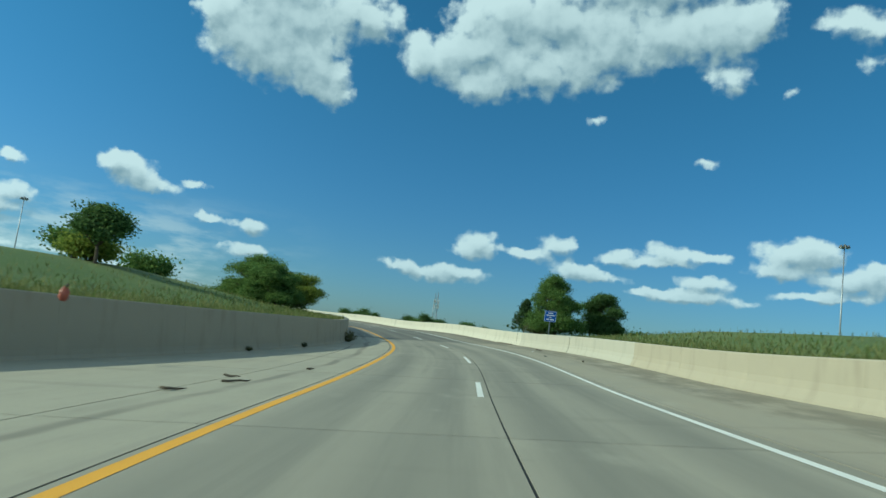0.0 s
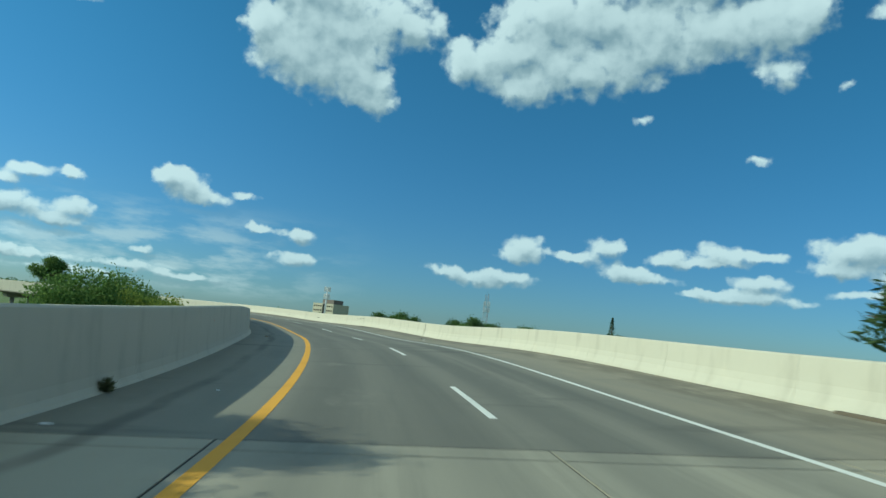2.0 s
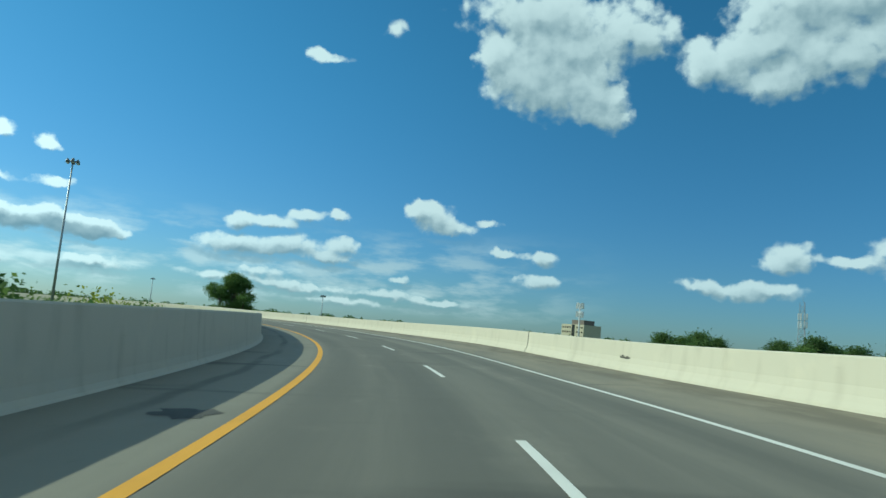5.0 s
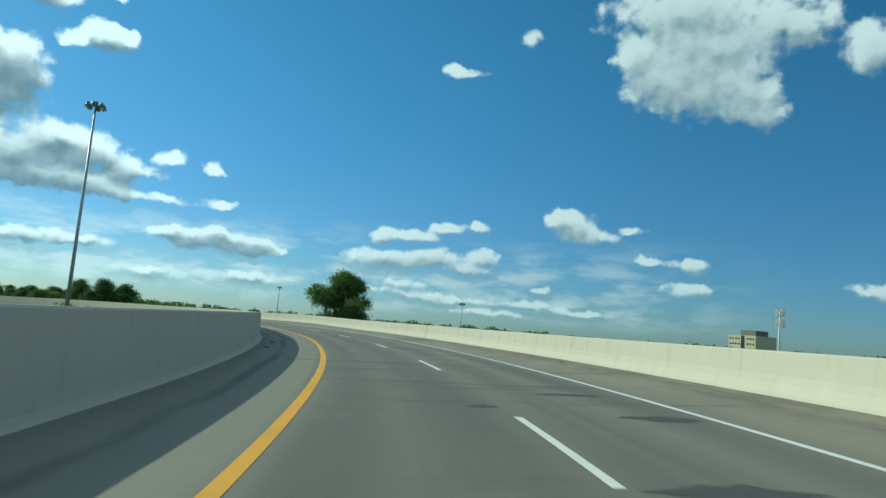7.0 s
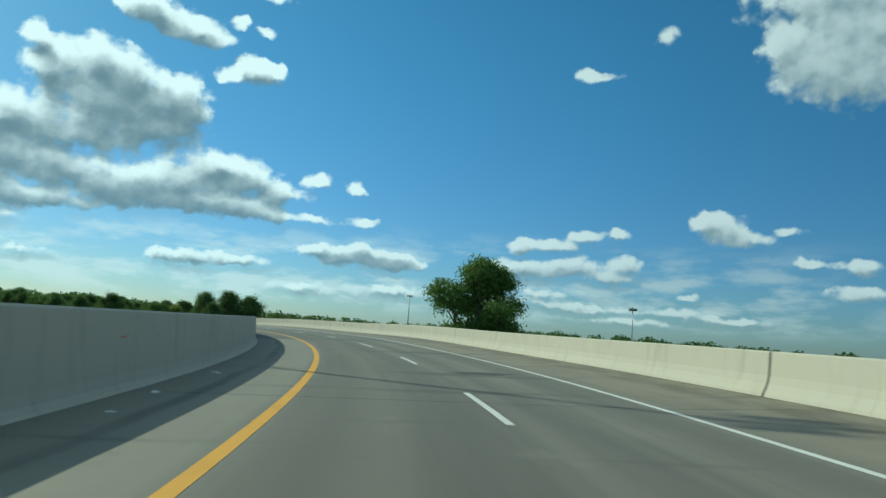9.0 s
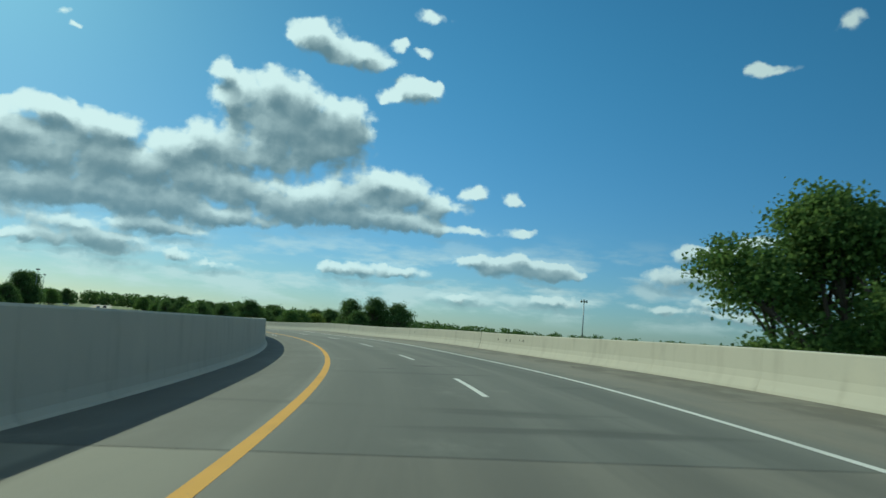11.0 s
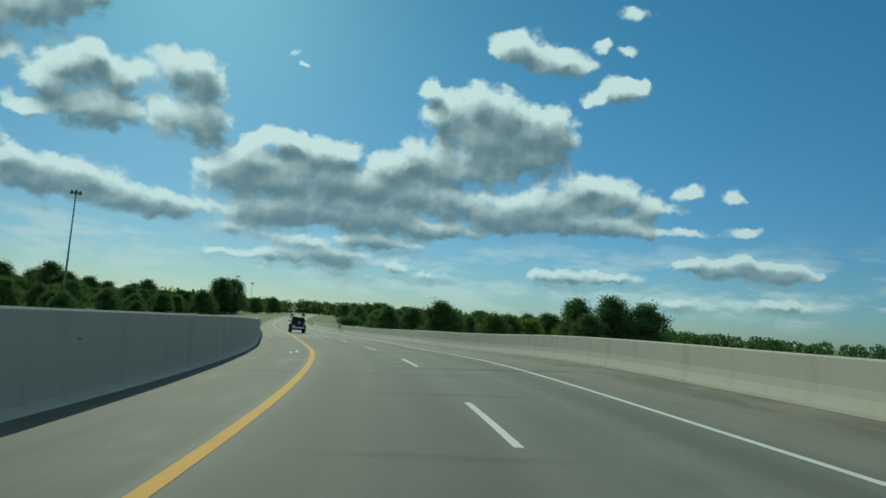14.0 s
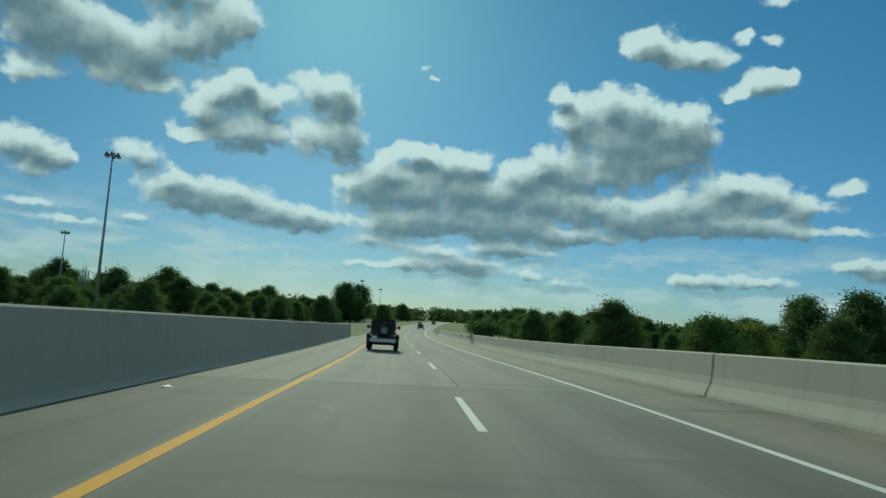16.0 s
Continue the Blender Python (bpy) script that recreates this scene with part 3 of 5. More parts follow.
def right_edge(s):
    return 11.43 - 0.35 * fade(s, 40, 90) - 0.95 * fade(s, 330, 372)


def on_road(s, u, up=0.0):
    """World place at station s, u metres right of the yellow line, up metres over the pavement."""
    h, b = np.radians(np.interp(s, ST, HEAD)), np.radians(np.interp(s, ST, FALL))
    up = up + 0.03 * max(0.0, min(u, 14.0) - U_EDGE) * (1 - fade(s, 340, 390))
    x = np.interp(s, ST, LINE[:, 0]) + np.cos(h) * (u * np.cos(b) - up * np.sin(b))
    y = np.interp(s, ST, LINE[:, 1]) + np.sin(h) * (u * np.cos(b) - up * np.sin(b))
    return (float(x), float(y), float(np.interp(s, ST, HIGH) + u * np.sin(b) + up * np.cos(b)))


def beside(s, u):
    """Plan place at station s and offset u."""
    h = np.radians(np.interp(s, ST, HEAD))
    return float(np.interp(s, ST, LINE[:, 0]) + np.cos(h) * u), float(np.interp(s, ST, LINE[:, 1]) + np.sin(h) * u)


def road_turn(s):
    return float(np.interp(s, ST, HEAD))


def mesh_of(name, verts, faces, mat, uvs=None, smooth=False):
    me = bpy.data.meshes.new(name)
    me.from_pydata(verts, [], faces)
    if uvs is not None:
        lay = me.uv_layers.new(name="road")
        idx = np.empty(len(me.loops), dtype=np.int32)
        me.loops.foreach_get("vertex_index", idx)
        lay.data.foreach_set("uv", np.asarray(uvs, dtype=np.float32)[idx].ravel())
    if smooth:
        me.polygons.foreach_set("use_smooth", [True] * len(me.polygons))
    me.materials.append(mat)
    return me


def ribbon(name, s0, s1, section, mat, every=2.0, closed=True, run_uv=False):
    """A mesh swept along the road; section: a list of (u, up) or a function of the station that gives one."""
    n = max(1, int(math.ceil((s1 - s0) / every)))
    verts, uvs, faces = [], [], []
    for i in range(n + 1):
        s = s0 + (s1 - s0) * i / n
        sec = section(s) if callable(section) else section
        k = len(sec)
        run = 0.0
        for j, (u, up) in enumerate(sec):
            if j:
                run += math.hypot(u - sec[j - 1][0], up - sec[j - 1][1])
            verts.append(on_road(s, u, up))
            uvs.append((run if run_uv else u, s))
    last = k if closed else k - 1
    for i in range(n):
        for j in range(last):
            a, b = i * k + j, i * k + (j + 1) % k
            faces.append((a, b, b + k, a + k))
    if closed:
        faces.append(tuple(range(k - 1, -1, -1)))
        faces.append(tuple(range(n * k, n * k + k)))
    return mesh_of(name, verts, faces, mat, uvs)


def part(name, me, parent=None, label="", at=None):
    """Links a mesh as one object under a thing or under a part."""
    ob = new(name, me)
    if parent:
        ob.parent = parent
    if at is not None:
        ob.matrix_basis = at
    return tagged(ob, label)


def finish(bm, name, mat, smooth=False):
    me = bpy.data.meshes.new(name)
    bm.to_mesh(me)
    bm.free()
    if smooth:
        me.polygons.foreach_set("use_smooth", [True] * len(me.polygons))
    me.materials.append(mat)
    return me


def block(name, size, at, mat, bevel=0.0, turn=(0, 0, 0), taper=1.0):
    """A box, bevelled, its top drawn in by taper."""
    bm = bmesh.new()
    bmesh.ops.create_cube(bm, size=1.0)
    for v in bm.verts:
        f = taper if v.co.z > 0 else 1.0
        v.co = Vector((v.co.x * size[0] * f, v.co.y * size[1] * f, v.co.z * size[2]))
    if bevel:
        bmesh.ops.bevel(bm, geom=bm.edges[:], offset=bevel, segments=2, affect="EDGES")
    bmesh.ops.transform(bm, matrix=pose(*at, *turn), verts=bm.verts)
    return finish(bm, name, mat)


def tube(name, places, radii, mat, sides=8):
    """A closed tube through places, with a radius at each."""
    verts, faces = [], []
    n = len(places)
    pts = [Vector(p) for p in places]
    for i, p in enumerate(pts):
        d = (pts[min(i + 1, n - 1)] - pts[max(i - 1, 0)]).normalized()
        a = d.cross(Vector((0.31, 0.17, 0.93)) if abs(d.z) < 0.9 else Vector((1, 0.1, 0))).normalized()
        b = d.cross(a)
        for k in range(sides):
            q = 2 * math.pi * k / sides
            verts.append(p + (a * math.cos(q) + b * math.sin(q)) * radii[i])
    for i in range(n - 1):
        for k in range(sides):
            a, b = i * sides + k, i * sides + (k + 1) % sides
            faces.append((a, b, b + sides, a + sides))
    faces.append(tuple(range(sides - 1, -1, -1)))
    faces.append(tuple(range((n - 1) * sides, n * sides)))
    return mesh_of(name, verts, faces, mat, smooth=True)


def merge(name, meshes):
    """Several meshes of one material as one mesh."""
    bm = bmesh.new()
    for me in meshes:
        bm.from_mesh(me)
    out = finish(bm, name, meshes[0].materials[0])
    return out


# ---- ground ----
GROUND_LOW = -3.0


def near_road(x, y):
    d2 = (LINE[:, 0] - x) ** 2 + (LINE[:, 1] - y) ** 2
    j = int(np.argmin(d2))
    h = math.radians(HEAD[j])
    dx, dy = x - LINE[j, 0], y - LINE[j, 1]
    return float(ST[j]), math.cos(h) * dx + math.sin(h) * dy


def roll_of_land(x, y):
    return 0.35 * noise.noise(Vector((x * 0.012, y * 0.012, 3.1))) + 0.12 * noise.noise(Vector((x * 0.05, y * 0.05, 8.4)))


def land(x, y):
    """Height of the grass: banks beside the cutting, low under the viaduct, level with the road past it."""
    s, u = near_road(x, y)
    road_z = float(np.interp(s, ST, HIGH))
    low = GROUND_LOW + roll_of_land(x, y) * fade(abs(u - 4), 15, 60)
    cut = 1 - (fade(s, 50, 78) if u < 0 else fade(s, 62, 82))
    if u < 0:
        e = left_edge(s)
        top = road_z + e * math.sin(math.radians(float(np.interp(s, ST, FALL)))) + wall_height(s) - 0.12
        bank = top + 2.0 * fade(e - u, 0, 20) + 0.25 * roll_of_land(x * 4, y * 4)
    else:
        bank = road_z + min(u, 34) * math.sin(math.radians(float(np.interp(s, ST, FALL)))) + 0.92 + 1.25 * fade(u, 11.5, 25) * (1 - fade(s, 46, 60)) + 0.25 * roll_of_land(x * 4, y * 4)
    z = low + (bank - low) * cut * (1 - 0.6 * fade(abs(u), 60, 260))
    level = fade(s, 360, 400)
    side = road_z - 0.12 - 1.4 * fade(abs(u - 4), 8, 45)
    z = z + (side - z) * level * (1 - fade(abs(u - 4), 90, 220))
    return z


gx = np.concatenate([np.arange(-900, -400, 20.0), np.arange(-400, 140, 6.0), np.arange(140, 520, 20.0)])
gy = np.concatenate([np.arange(-320, -60, 20.0), np.arange(-60, 330, 6.0), np.arange(330, 900, 20.0)])
gx = np.concatenate([[-4500, -2500, -1400], gx, [800, 1600, 2600, 4500]])
gy = np.concatenate([[-4500, -2500, -1000], gy, [1300, 2400, 4500]])
verts, faces = [], []
for yy in gy:
    for xx in gx:
        if abs(xx) > 950 or abs(yy) > 950:
            verts.append((xx, yy, GROUND_LOW))
            continue
        s, u = near_road(xx, yy)
        zz = land(xx, yy)
        if -48 < u < 56 and (s < 84 or s > 366):
            zz -= 0.9 if (u < left_edge(s) - 7 or u > 18) else 2.6
        verts.append((xx, yy, zz))
nx = len(gx)
for j in range(len(gy) - 1):
    for i in range(nx - 1):
        a = j * nx + i
        faces.append((a, a + 1, a + 1 + nx, a + nx))


def verge(s0, s1, side):
    """Close strips of ground that follow the road's edge."""
    steps = [0, 0.4, 1.0, 2.0, 3.5, 5.5, 8, 11, 15, 20, 26, 33, 42]
    n = int((s1 - s0) / 2.5)
    base = len(verts)
    for i in range(n + 1):
        s = s0 + (s1 - s0) * i / n
        walled = (s < WALL_END_L) if side < 0 else (s < WALL_END_R)
        u0 = (left_edge(s) - 0.46 if walled else -2.4) if side < 0 else (right_edge(s) + 0.52 if walled else 9.4)
        for k, d in enumerate(steps):
            u = u0 + side * d
            x, y = beside(s, u)
            z = land(x, y)
            if not walled and k == 0:
                z = on_road(s, u)[2] - 0.08
            elif s > 380:
                z += (on_road(s, u0)[2] - 0.10 - z) * (1 - fade(d, 0, 12))
            verts.append((x, y, z))
    k = len(steps)
    for i in range(n):
        for j in range(k - 1):
            a = base + i * k + j
            f = (a, a + 1, a + 1 + k, a + k)
            faces.append(f if side > 0 else f[::-1])


verge(-60, 82, -1)
verge(-60, 82, 1)
verge(368, 850, -1)
verge(368, 850, 1)
tagged(new("ground", mesh_of("ground", verts, faces, GRASS, smooth=True)), "green mown grass with dry patches", "grass", kind="structure")

# ---- pavement: slabs of the approach, spans of the viaduct, slabs again ----
road = tagged(new("road"), "two-lane grey concrete ramp with worn wheel tracks", "road", kind="structure")


def slab(name, s0, s1, u0, u1, mat, deep=0.22, gap=0.018):
    def section(s):
        a = u0(s) if callable(u0) else u0
        b = u1(s) if callable(u1) else u1
        cuts = [a + gap] + [c for c in (U_EDGE,) if a < c - 0.2 and b > c + 0.2] + [b - gap]
        return [(c, 0.0) for c in cuts] + [(b - gap, -deep), (a + gap, -deep)]
    return part(name, ribbon(name, s0 + gap, s1 - gap, section, mat, 2.0), road)


def lane_strips(s0, s1):
    # the wall's foot stands 2 cm inside the pavement's edge
    return ((lambda s: (left_edge(s) - 0.3 if s < WALL_END_L else -2.4), lambda s: lane_taper(s) - 0.22), (lambda s: lane_taper(s) - 0.22, U_DASH + 0.22),
            (U_DASH + 0.22, U_EDGE + 0.35), (U_EDGE + 0.35, lambda s: right_edge(s) + 0.3 if s < WALL_END_R else 9.4))


cross = [-60, -46, -34, -22, -10, 7.6, 19.6, 31.6, 43.6, 56.35, BRIDGE_0]
for s0, s1 in zip(cross, cross[1:]):
    for k, (u0, u1) in enumerate(lane_strips(s0, s1)):
        if k == 0 and s1 < 44:
            slab("slab", s0, s1, u0, lambda s: -2.6 + 0.7 * lane_taper(s), PAVEMENT)
            u0 = lambda s: -2.6 + 0.7 * lane_taper(s)
        slab("slab", s0, s1, u0, u1, PAVEMENT)
spans = [BRIDGE_0, 90, 122, 153, 184, 215, 251, 287, 330, BRIDGE_1]
for s0, s1 in zip(spans, spans[1:]):
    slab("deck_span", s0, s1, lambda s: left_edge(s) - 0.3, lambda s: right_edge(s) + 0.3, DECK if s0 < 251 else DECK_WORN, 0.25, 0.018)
s = BRIDGE_1
while s < 470:
    for u0, u1 in lane_strips(s, s + 14):
        slab("slab", s, s + 14, u0, u1, RAMP_END)
    s += 14
for u0, u1 in lane_strips(500, 501):
    slab("far_pavement", s, S_MAX, u0, u1, RAMP_END)
# sealant lies in the joints, below the wearing face
bed = part("joint_sealant", ribbon("joint_sealant", S_MIN, S_MAX, lambda s: [(left_edge(s) - 0.2 if s < WALL_END_L else -2.3, -0.012), (U_EDGE, -0.012), (right_edge(s) + 0.2 if s < WALL_END_R else 9.3, -0.012)], SEAL, 2.0, closed=False), road, "black joint sealant")

# ---- painted lines ----
tagged(new("yellow_line", ribbon("yellow_line", S_MIN, S_MAX, lambda s: [(lane_taper(s) - 0.1, 0.004), (lane_taper(s) + 0.1, 0.004)], YELLOW, 1.5, closed=False)), "solid yellow edge line painted on concrete", "road marking", kind="structure")
tagged(new("white_line", ribbon("white_line", S_MIN, S_MAX, [(U_EDGE - 0.075, 0.004), (U_EDGE + 0.075, 0.004)], WHITE, 1.5, closed=False)), "solid white edge line painted on concrete", "road marking", kind="structure")
DASH_AT, DASH_GAP, DASH_LEN = 13.94, 15.24, 4.87
for k in range(-4, 54):
    s = DASH_AT + DASH_GAP * k
    if s > S_MIN and s + DASH_LEN < S_MAX:
        tagged(new("lane_dash", ribbon("lane_dash", s, s + DASH_LEN, [(U_DASH - 0.07, 0.004), (U_DASH + 0.07, 0.004)], WHITE, 1.2, closed=False)),
               "white painted lane dash on grey concrete", "road marking", "lane dashes", "structure")

# ---- barriers in cast lengths ----
def left_section(s):
    e = left_edge(s)
    h = wall_height(s)
    return [(e + 0.13, 0.0), (e + 0.06, 0.035), (e + 0.012, 0.13), (e - 0.012, 0.30), (e - 0.05, h - 0.04), (e - 0.08, h), (e - 0.36, h), (e - 0.39, h - 0.04), (e - 0.42, -0.9), (e - 0.2, -0.9), (e - 0.1, -0.05)]


def right_section(s):
    e = right_edge(s)
    return [(e - 0.1, -0.05), (e, 0.0), (e + 0.02, 0.07), (e + 0.075, 0.18), (e + 0.135, 0.31), (e + 0.18, 0.50), (e + 0.22, 1.06), (e + 0.25, 1.09), (e + 0.43, 1.09), (e + 0.46, 1.06), (e + 0.48, -0.9), (e + 0.2, -0.9)]


wall_l = tagged(new("barrier_left"), "tall grey concrete parapet wall", "barrier", kind="structure")
wall_r = tagged(new("barrier_right"), "pale sunlit concrete safety-shape barrier", "barrier", kind="structure")


def cast_lengths(parent, section, s_end, stations):
    s = S_MIN
    open_joints = [j for j in stations if j < s_end]
    while s < s_end - 1:
        nxt = min([s + 6.1] + [j for j in open_joints if s + 0.5 < j < s + 8.0] + [s_end])
        part("wall_panel", ribbon("wall_panel", s + (0.045 if s in open_joints else 0.005), nxt - (0.045 if nxt in open_joints else 0.005), section, (TAN_BARRIER if s < 29 else PALE_BARRIER if s < 50 else BARRIER) if parent is wall_r else GREY_SHADE_WALL if s > 56 else OLD_WALL, 2.1, run_uv=True), parent)
        s = nxt
    # dark filler stands back in the open joints
    back = -0.014 if parent is wall_l else 0.014
    for j in open_joints:
        part("joint_filler", ribbon("joint_filler", j - 0.046, j + 0.046, lambda q: [(u + (back if k < (6 if parent is wall_l else 7) else -back), up - (0.014 if up > 0.9 else 0)) for k, (u, up) in enumerate(section(q))], SEAL, 1.0), parent, "black joint filler")


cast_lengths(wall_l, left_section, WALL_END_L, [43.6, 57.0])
cast_lengths(wall_r, right_section, WALL_END_R, [43.6, 57.0, 104.4, 153.0, 217.5, 289.0, 372.0])

# ---- viaduct under the deck ----
viaduct = tagged(new("viaduct"), "concrete viaduct on round piers carrying the curved ramp", "bridge", kind="structure")
for u in (-2.2, 1.4, 5.0, 8.6):
    part("girder", ribbon("girder", BRIDGE_0, BRIDGE_1, [(u - 0.3, -0.26), (u + 0.3, -0.26), (u + 0.3, -1.5), (u - 0.3, -1.5)], GIRDER, 3.0), viaduct)
part("edge_beam", ribbon("edge_beam", BRIDGE_0, BRIDGE_1, lambda s: [(left_edge(s) - 0.45, -0.9), (left_edge(s) - 0.1, -0.9), (left_edge(s) - 0.1, -1.15), (left_edge(s) - 0.45, -1.15)], GIRDER, 3.0), viaduct)
part("edge_beam", ribbon("edge_beam", BRIDGE_0, BRIDGE_1, lambda s: [(right_edge(s) + 0.1, -0.9), (right_edge(s) + 0.5, -0.9), (right_edge(s) + 0.5, -1.15), (right_edge(s) + 0.1, -1.15)], GIRDER, 3.0), viaduct)
for s in spans[1:-1]:
    part("pier_cap", ribbon("pier_cap", s - 0.7, s + 0.7, [(-2.7, -1.5), (9.9, -1.5), (9.4, -2.5), (-2.2, -2.5)], GIRDER, 2.0), viaduct)
    for u in (-0.6, 3.6, 7.8):
        x, y, z = on_road(s, u, -2.45)
        part("pier", tube("pier", [(x, y, GROUND_LOW - 1.5), (x, y, z)], [0.5, 0.5], GIRDER, 14), viaduct)
for s in (BRIDGE_0 - 1.0, BRIDGE_1):
    part("abutment", ribbon("abutment", s, s + 1.0, lambda q: [(left_edge(q) - 0.6, -0.9), (right_edge(q) + 0.6, -0.9), (right_edge(q) + 0.6, -6.0), (left_edge(q) - 0.6, -6.0)], GIRDER, 1.0), viaduct)

# ---- trees and other plants ----
rng = np.random.default_rng(5)


def leaf_mesh(name, centres, size, mat, r, flat=0.0, long=1.6, axis=None):
    """Many small folded leaf blades at the centres."""
    n = len(centres)
    a = r.normal(size=(n, 3))
    a[:, 2] *= 1 - flat
    a /= np.linalg.norm(a, axis=1, keepdims=True)
    if axis is not None:
        a = axis / np.linalg.norm(axis, axis=1, keepdims=True)
    b = np.cross(a, r.normal(size=(n, 3)))
    b /= np.linalg.norm(b, axis=1, keepdims=True)
    ln = (size * r.uniform(0.6, 1.35, n))[:, None]
    tip, back, side = a * ln * 0.5, -a * ln * 0.5, b * ln / long * 0.5
    v = np.stack([centres + back, centres + side, centres + tip, centres - side], 1).reshape(-1, 3)
    me = bpy.data.meshes.new(name)
    me.vertices.add(4 * n)
    me.vertices.foreach_set("co", v.astype(np.float32).ravel())
    me.loops.add(4 * n)
    me.loops.foreach_set("vertex_index", np.arange(4 * n, dtype=np.int32))
    me.polygons.add(n)
    me.polygons.foreach_set("loop_start", np.arange(0, 4 * n, 4, dtype=np.int32))
    me.update(calc_edges=True)
    me.validate()
    me.materials.append(mat)
    return me


def crown_points(lobes, clumps, per, spread, r):
    """Leaf places: clumps scattered over the shells of ellipsoid lobes, leaves round each clump."""
    vol = np.array([lb[3] * lb[4] for lb in lobes])
    which = r.choice(len(lobes), clumps, p=vol / vol.sum())
    L = np.array(lobes)[which]
    d = r.normal(size=(clumps, 3))
    d /= np.linalg.norm(d, axis=1, keepdims=True)
    d[:, 2] = np.where(d[:, 2] < -0.35, -d[:, 2] * 0.6, d[:, 2])
    rad = r.uniform(0.40, 1.0, clumps) ** 0.6
    c = L[:, :3] + d * np.stack([L[:, 3], L[:, 3], L[:, 4]], 1) * rad[:, None]
    pts = np.repeat(c, per, 0) + np.clip(r.normal(size=(clumps * per, 3)), -1.7, 1.7) * np.repeat(r.uniform(0.6, 1.4, clumps), per)[:, None] * np.array([spread, spread, spread * 0.6])
    return pts


def limb_meshes(height, trunk_r, fork, lobes, r, bend=0.06):
    top = Vector((r.normal() * bend * height, r.normal() * bend * height, fork))
    out = [tube("trunk", [(0, 0, -0.3), (top.x * 0.4, top.y * 0.5, fork * 0.5), tuple(top)], [trunk_r * 1.25, trunk_r, trunk_r * 0.82], BARK, 9)]
    for lb in lobes:
        end = Vector(lb[:3])
        mid = top.lerp(end, 0.5) + Vector((r.normal(), r.normal(), r.normal())) * 0.07 * height
        out.append(tube("limb", [tuple(top * 0.96), tuple(mid), tuple(end)], [trunk_r * 0.62, trunk_r * 0.36, trunk_r * 0.1], BARK, 6))
        for _ in range(3):
            q = r.normal(size=3)
            tip = end + Vector(q / np.linalg.norm(q) * lb[3] * 0.75)
            out.append(tube("twig", [tuple(mid.lerp(end, 0.4)), tuple(end.lerp(tip, 0.5) + Vector((0, 0, 0.1))), tuple(tip)], [trunk_r * 0.26, trunk_r * 0.14, trunk_r * 0.04], BARK, 5))
    return out


def broad_tree(name, height, width, fork, leaf, clumps, per, mat, seed, label, lobes_n=9, squash=1.0, trunk_r=None, skirt=0, lobe=1.0):
    """A spreading tree: tapered trunk with limbs, and a crown of many leaves in uneven lobes."""
    r = np.random.default_rng(seed)
    lobes = []
    half = (height - fork) / 2
    for k in range(lobes_n):
        q = 2 * math.pi * (k + r.uniform(-0.35, 0.35)) / (lobes_n * 0.62)
        ring = (0.62 + 0.24 * (1 - lobe)) * r.uniform(lobe, 1.0) if k < lobes_n * 0.62 else 0.28 * r.uniform(0.6, 1.3)
        zz = fork + half * (r.uniform(0.25, 1.15) if k < lobes_n * 0.62 else r.uniform(1.15, 1.5))
        lobes.append((math.cos(q) * width * ring * r.uniform(0.75, 1.1), math.sin(q) * width * ring * r.uniform(0.75, 1.1), zz,
                      width * r.uniform(0.34, 0.52) * lobe, half * r.uniform(0.38, 0.58) * squash * lobe))
    lobes.append((0, 0, fork + half * 1.35, width * 0.42 * lobe, half * 0.62 * lobe))
    for k in range(skirt):
        q = 2 * math.pi * (k + r.uniform(-0.3, 0.3)) / skirt
        lobes.append((math.cos(q) * width * 0.66, math.sin(q) * width * 0.66, height * r.uniform(0.12, 0.24), width * r.uniform(0.34, 0.46), height * r.uniform(0.13, 0.2)))
    tree = tagged(new(name), label, "tree")
    part("trunk", merge("trunk", limb_meshes(height, trunk_r or height * 0.03, fork, lobes, r)), tree)
    pts = crown_points(lobes, clumps, per, max(leaf * 2.1, 0.028 * width + 0.16), r)
    part("crown", leaf_mesh("crown", pts, leaf, mat, r), tree)
    return tree


def pine(name, height, width, clumps, seed, label):
    r = np.random.default_rng(seed)
    tree = tagged(new(name), label, "tree")
    limbs = [tube("trunk", [(0, 0, -0.3), (0.05, 0, height * 0.5), (0, 0.04, height * 0.97)], [height * 0.022, height * 0.015, 0.02], BARK, 8)]
    pts, ax = [], []
    for k in range(clumps):
        f = r.uniform(0.08, 1.0) ** 0.8
        reach = width * (1.04 - f) * r.uniform(0.75, 1.15)
        q = r.uniform(0, 2 * math.pi)
        z = height * f
        end = Vector((math.cos(q) * reach, math.sin(q) * reach, z + reach * 0.12))
        if k % 3 == 0:
            limbs.append(tube("limb", [(0, 0, z - 0.1), tuple(end * 0.5 + Vector((0, 0, z * 0.5 - 0.05))), tuple(end)], [0.05, 0.03, 0.01], BARK, 4))
        for _ in range(26):
            m = r.uniform(0.3, 1.0)
            p = Vector((0, 0, z - 0.1)).lerp(end, m) + Vector(r.normal(size=3) * 0.12)
            pts.append(tuple(p))
            ax.append((math.cos(q) + r.normal() * 0.5, math.sin(q) + r.normal() * 0.5, 0.35 + r.normal() * 0.4))
    part("trunk", merge("trunk", limbs), tree)
    part("crown", leaf_mesh("crown", np.array(pts), 0.34, NEEDLE, r, 0, 4.0, np.array(ax)), tree)
    return tree


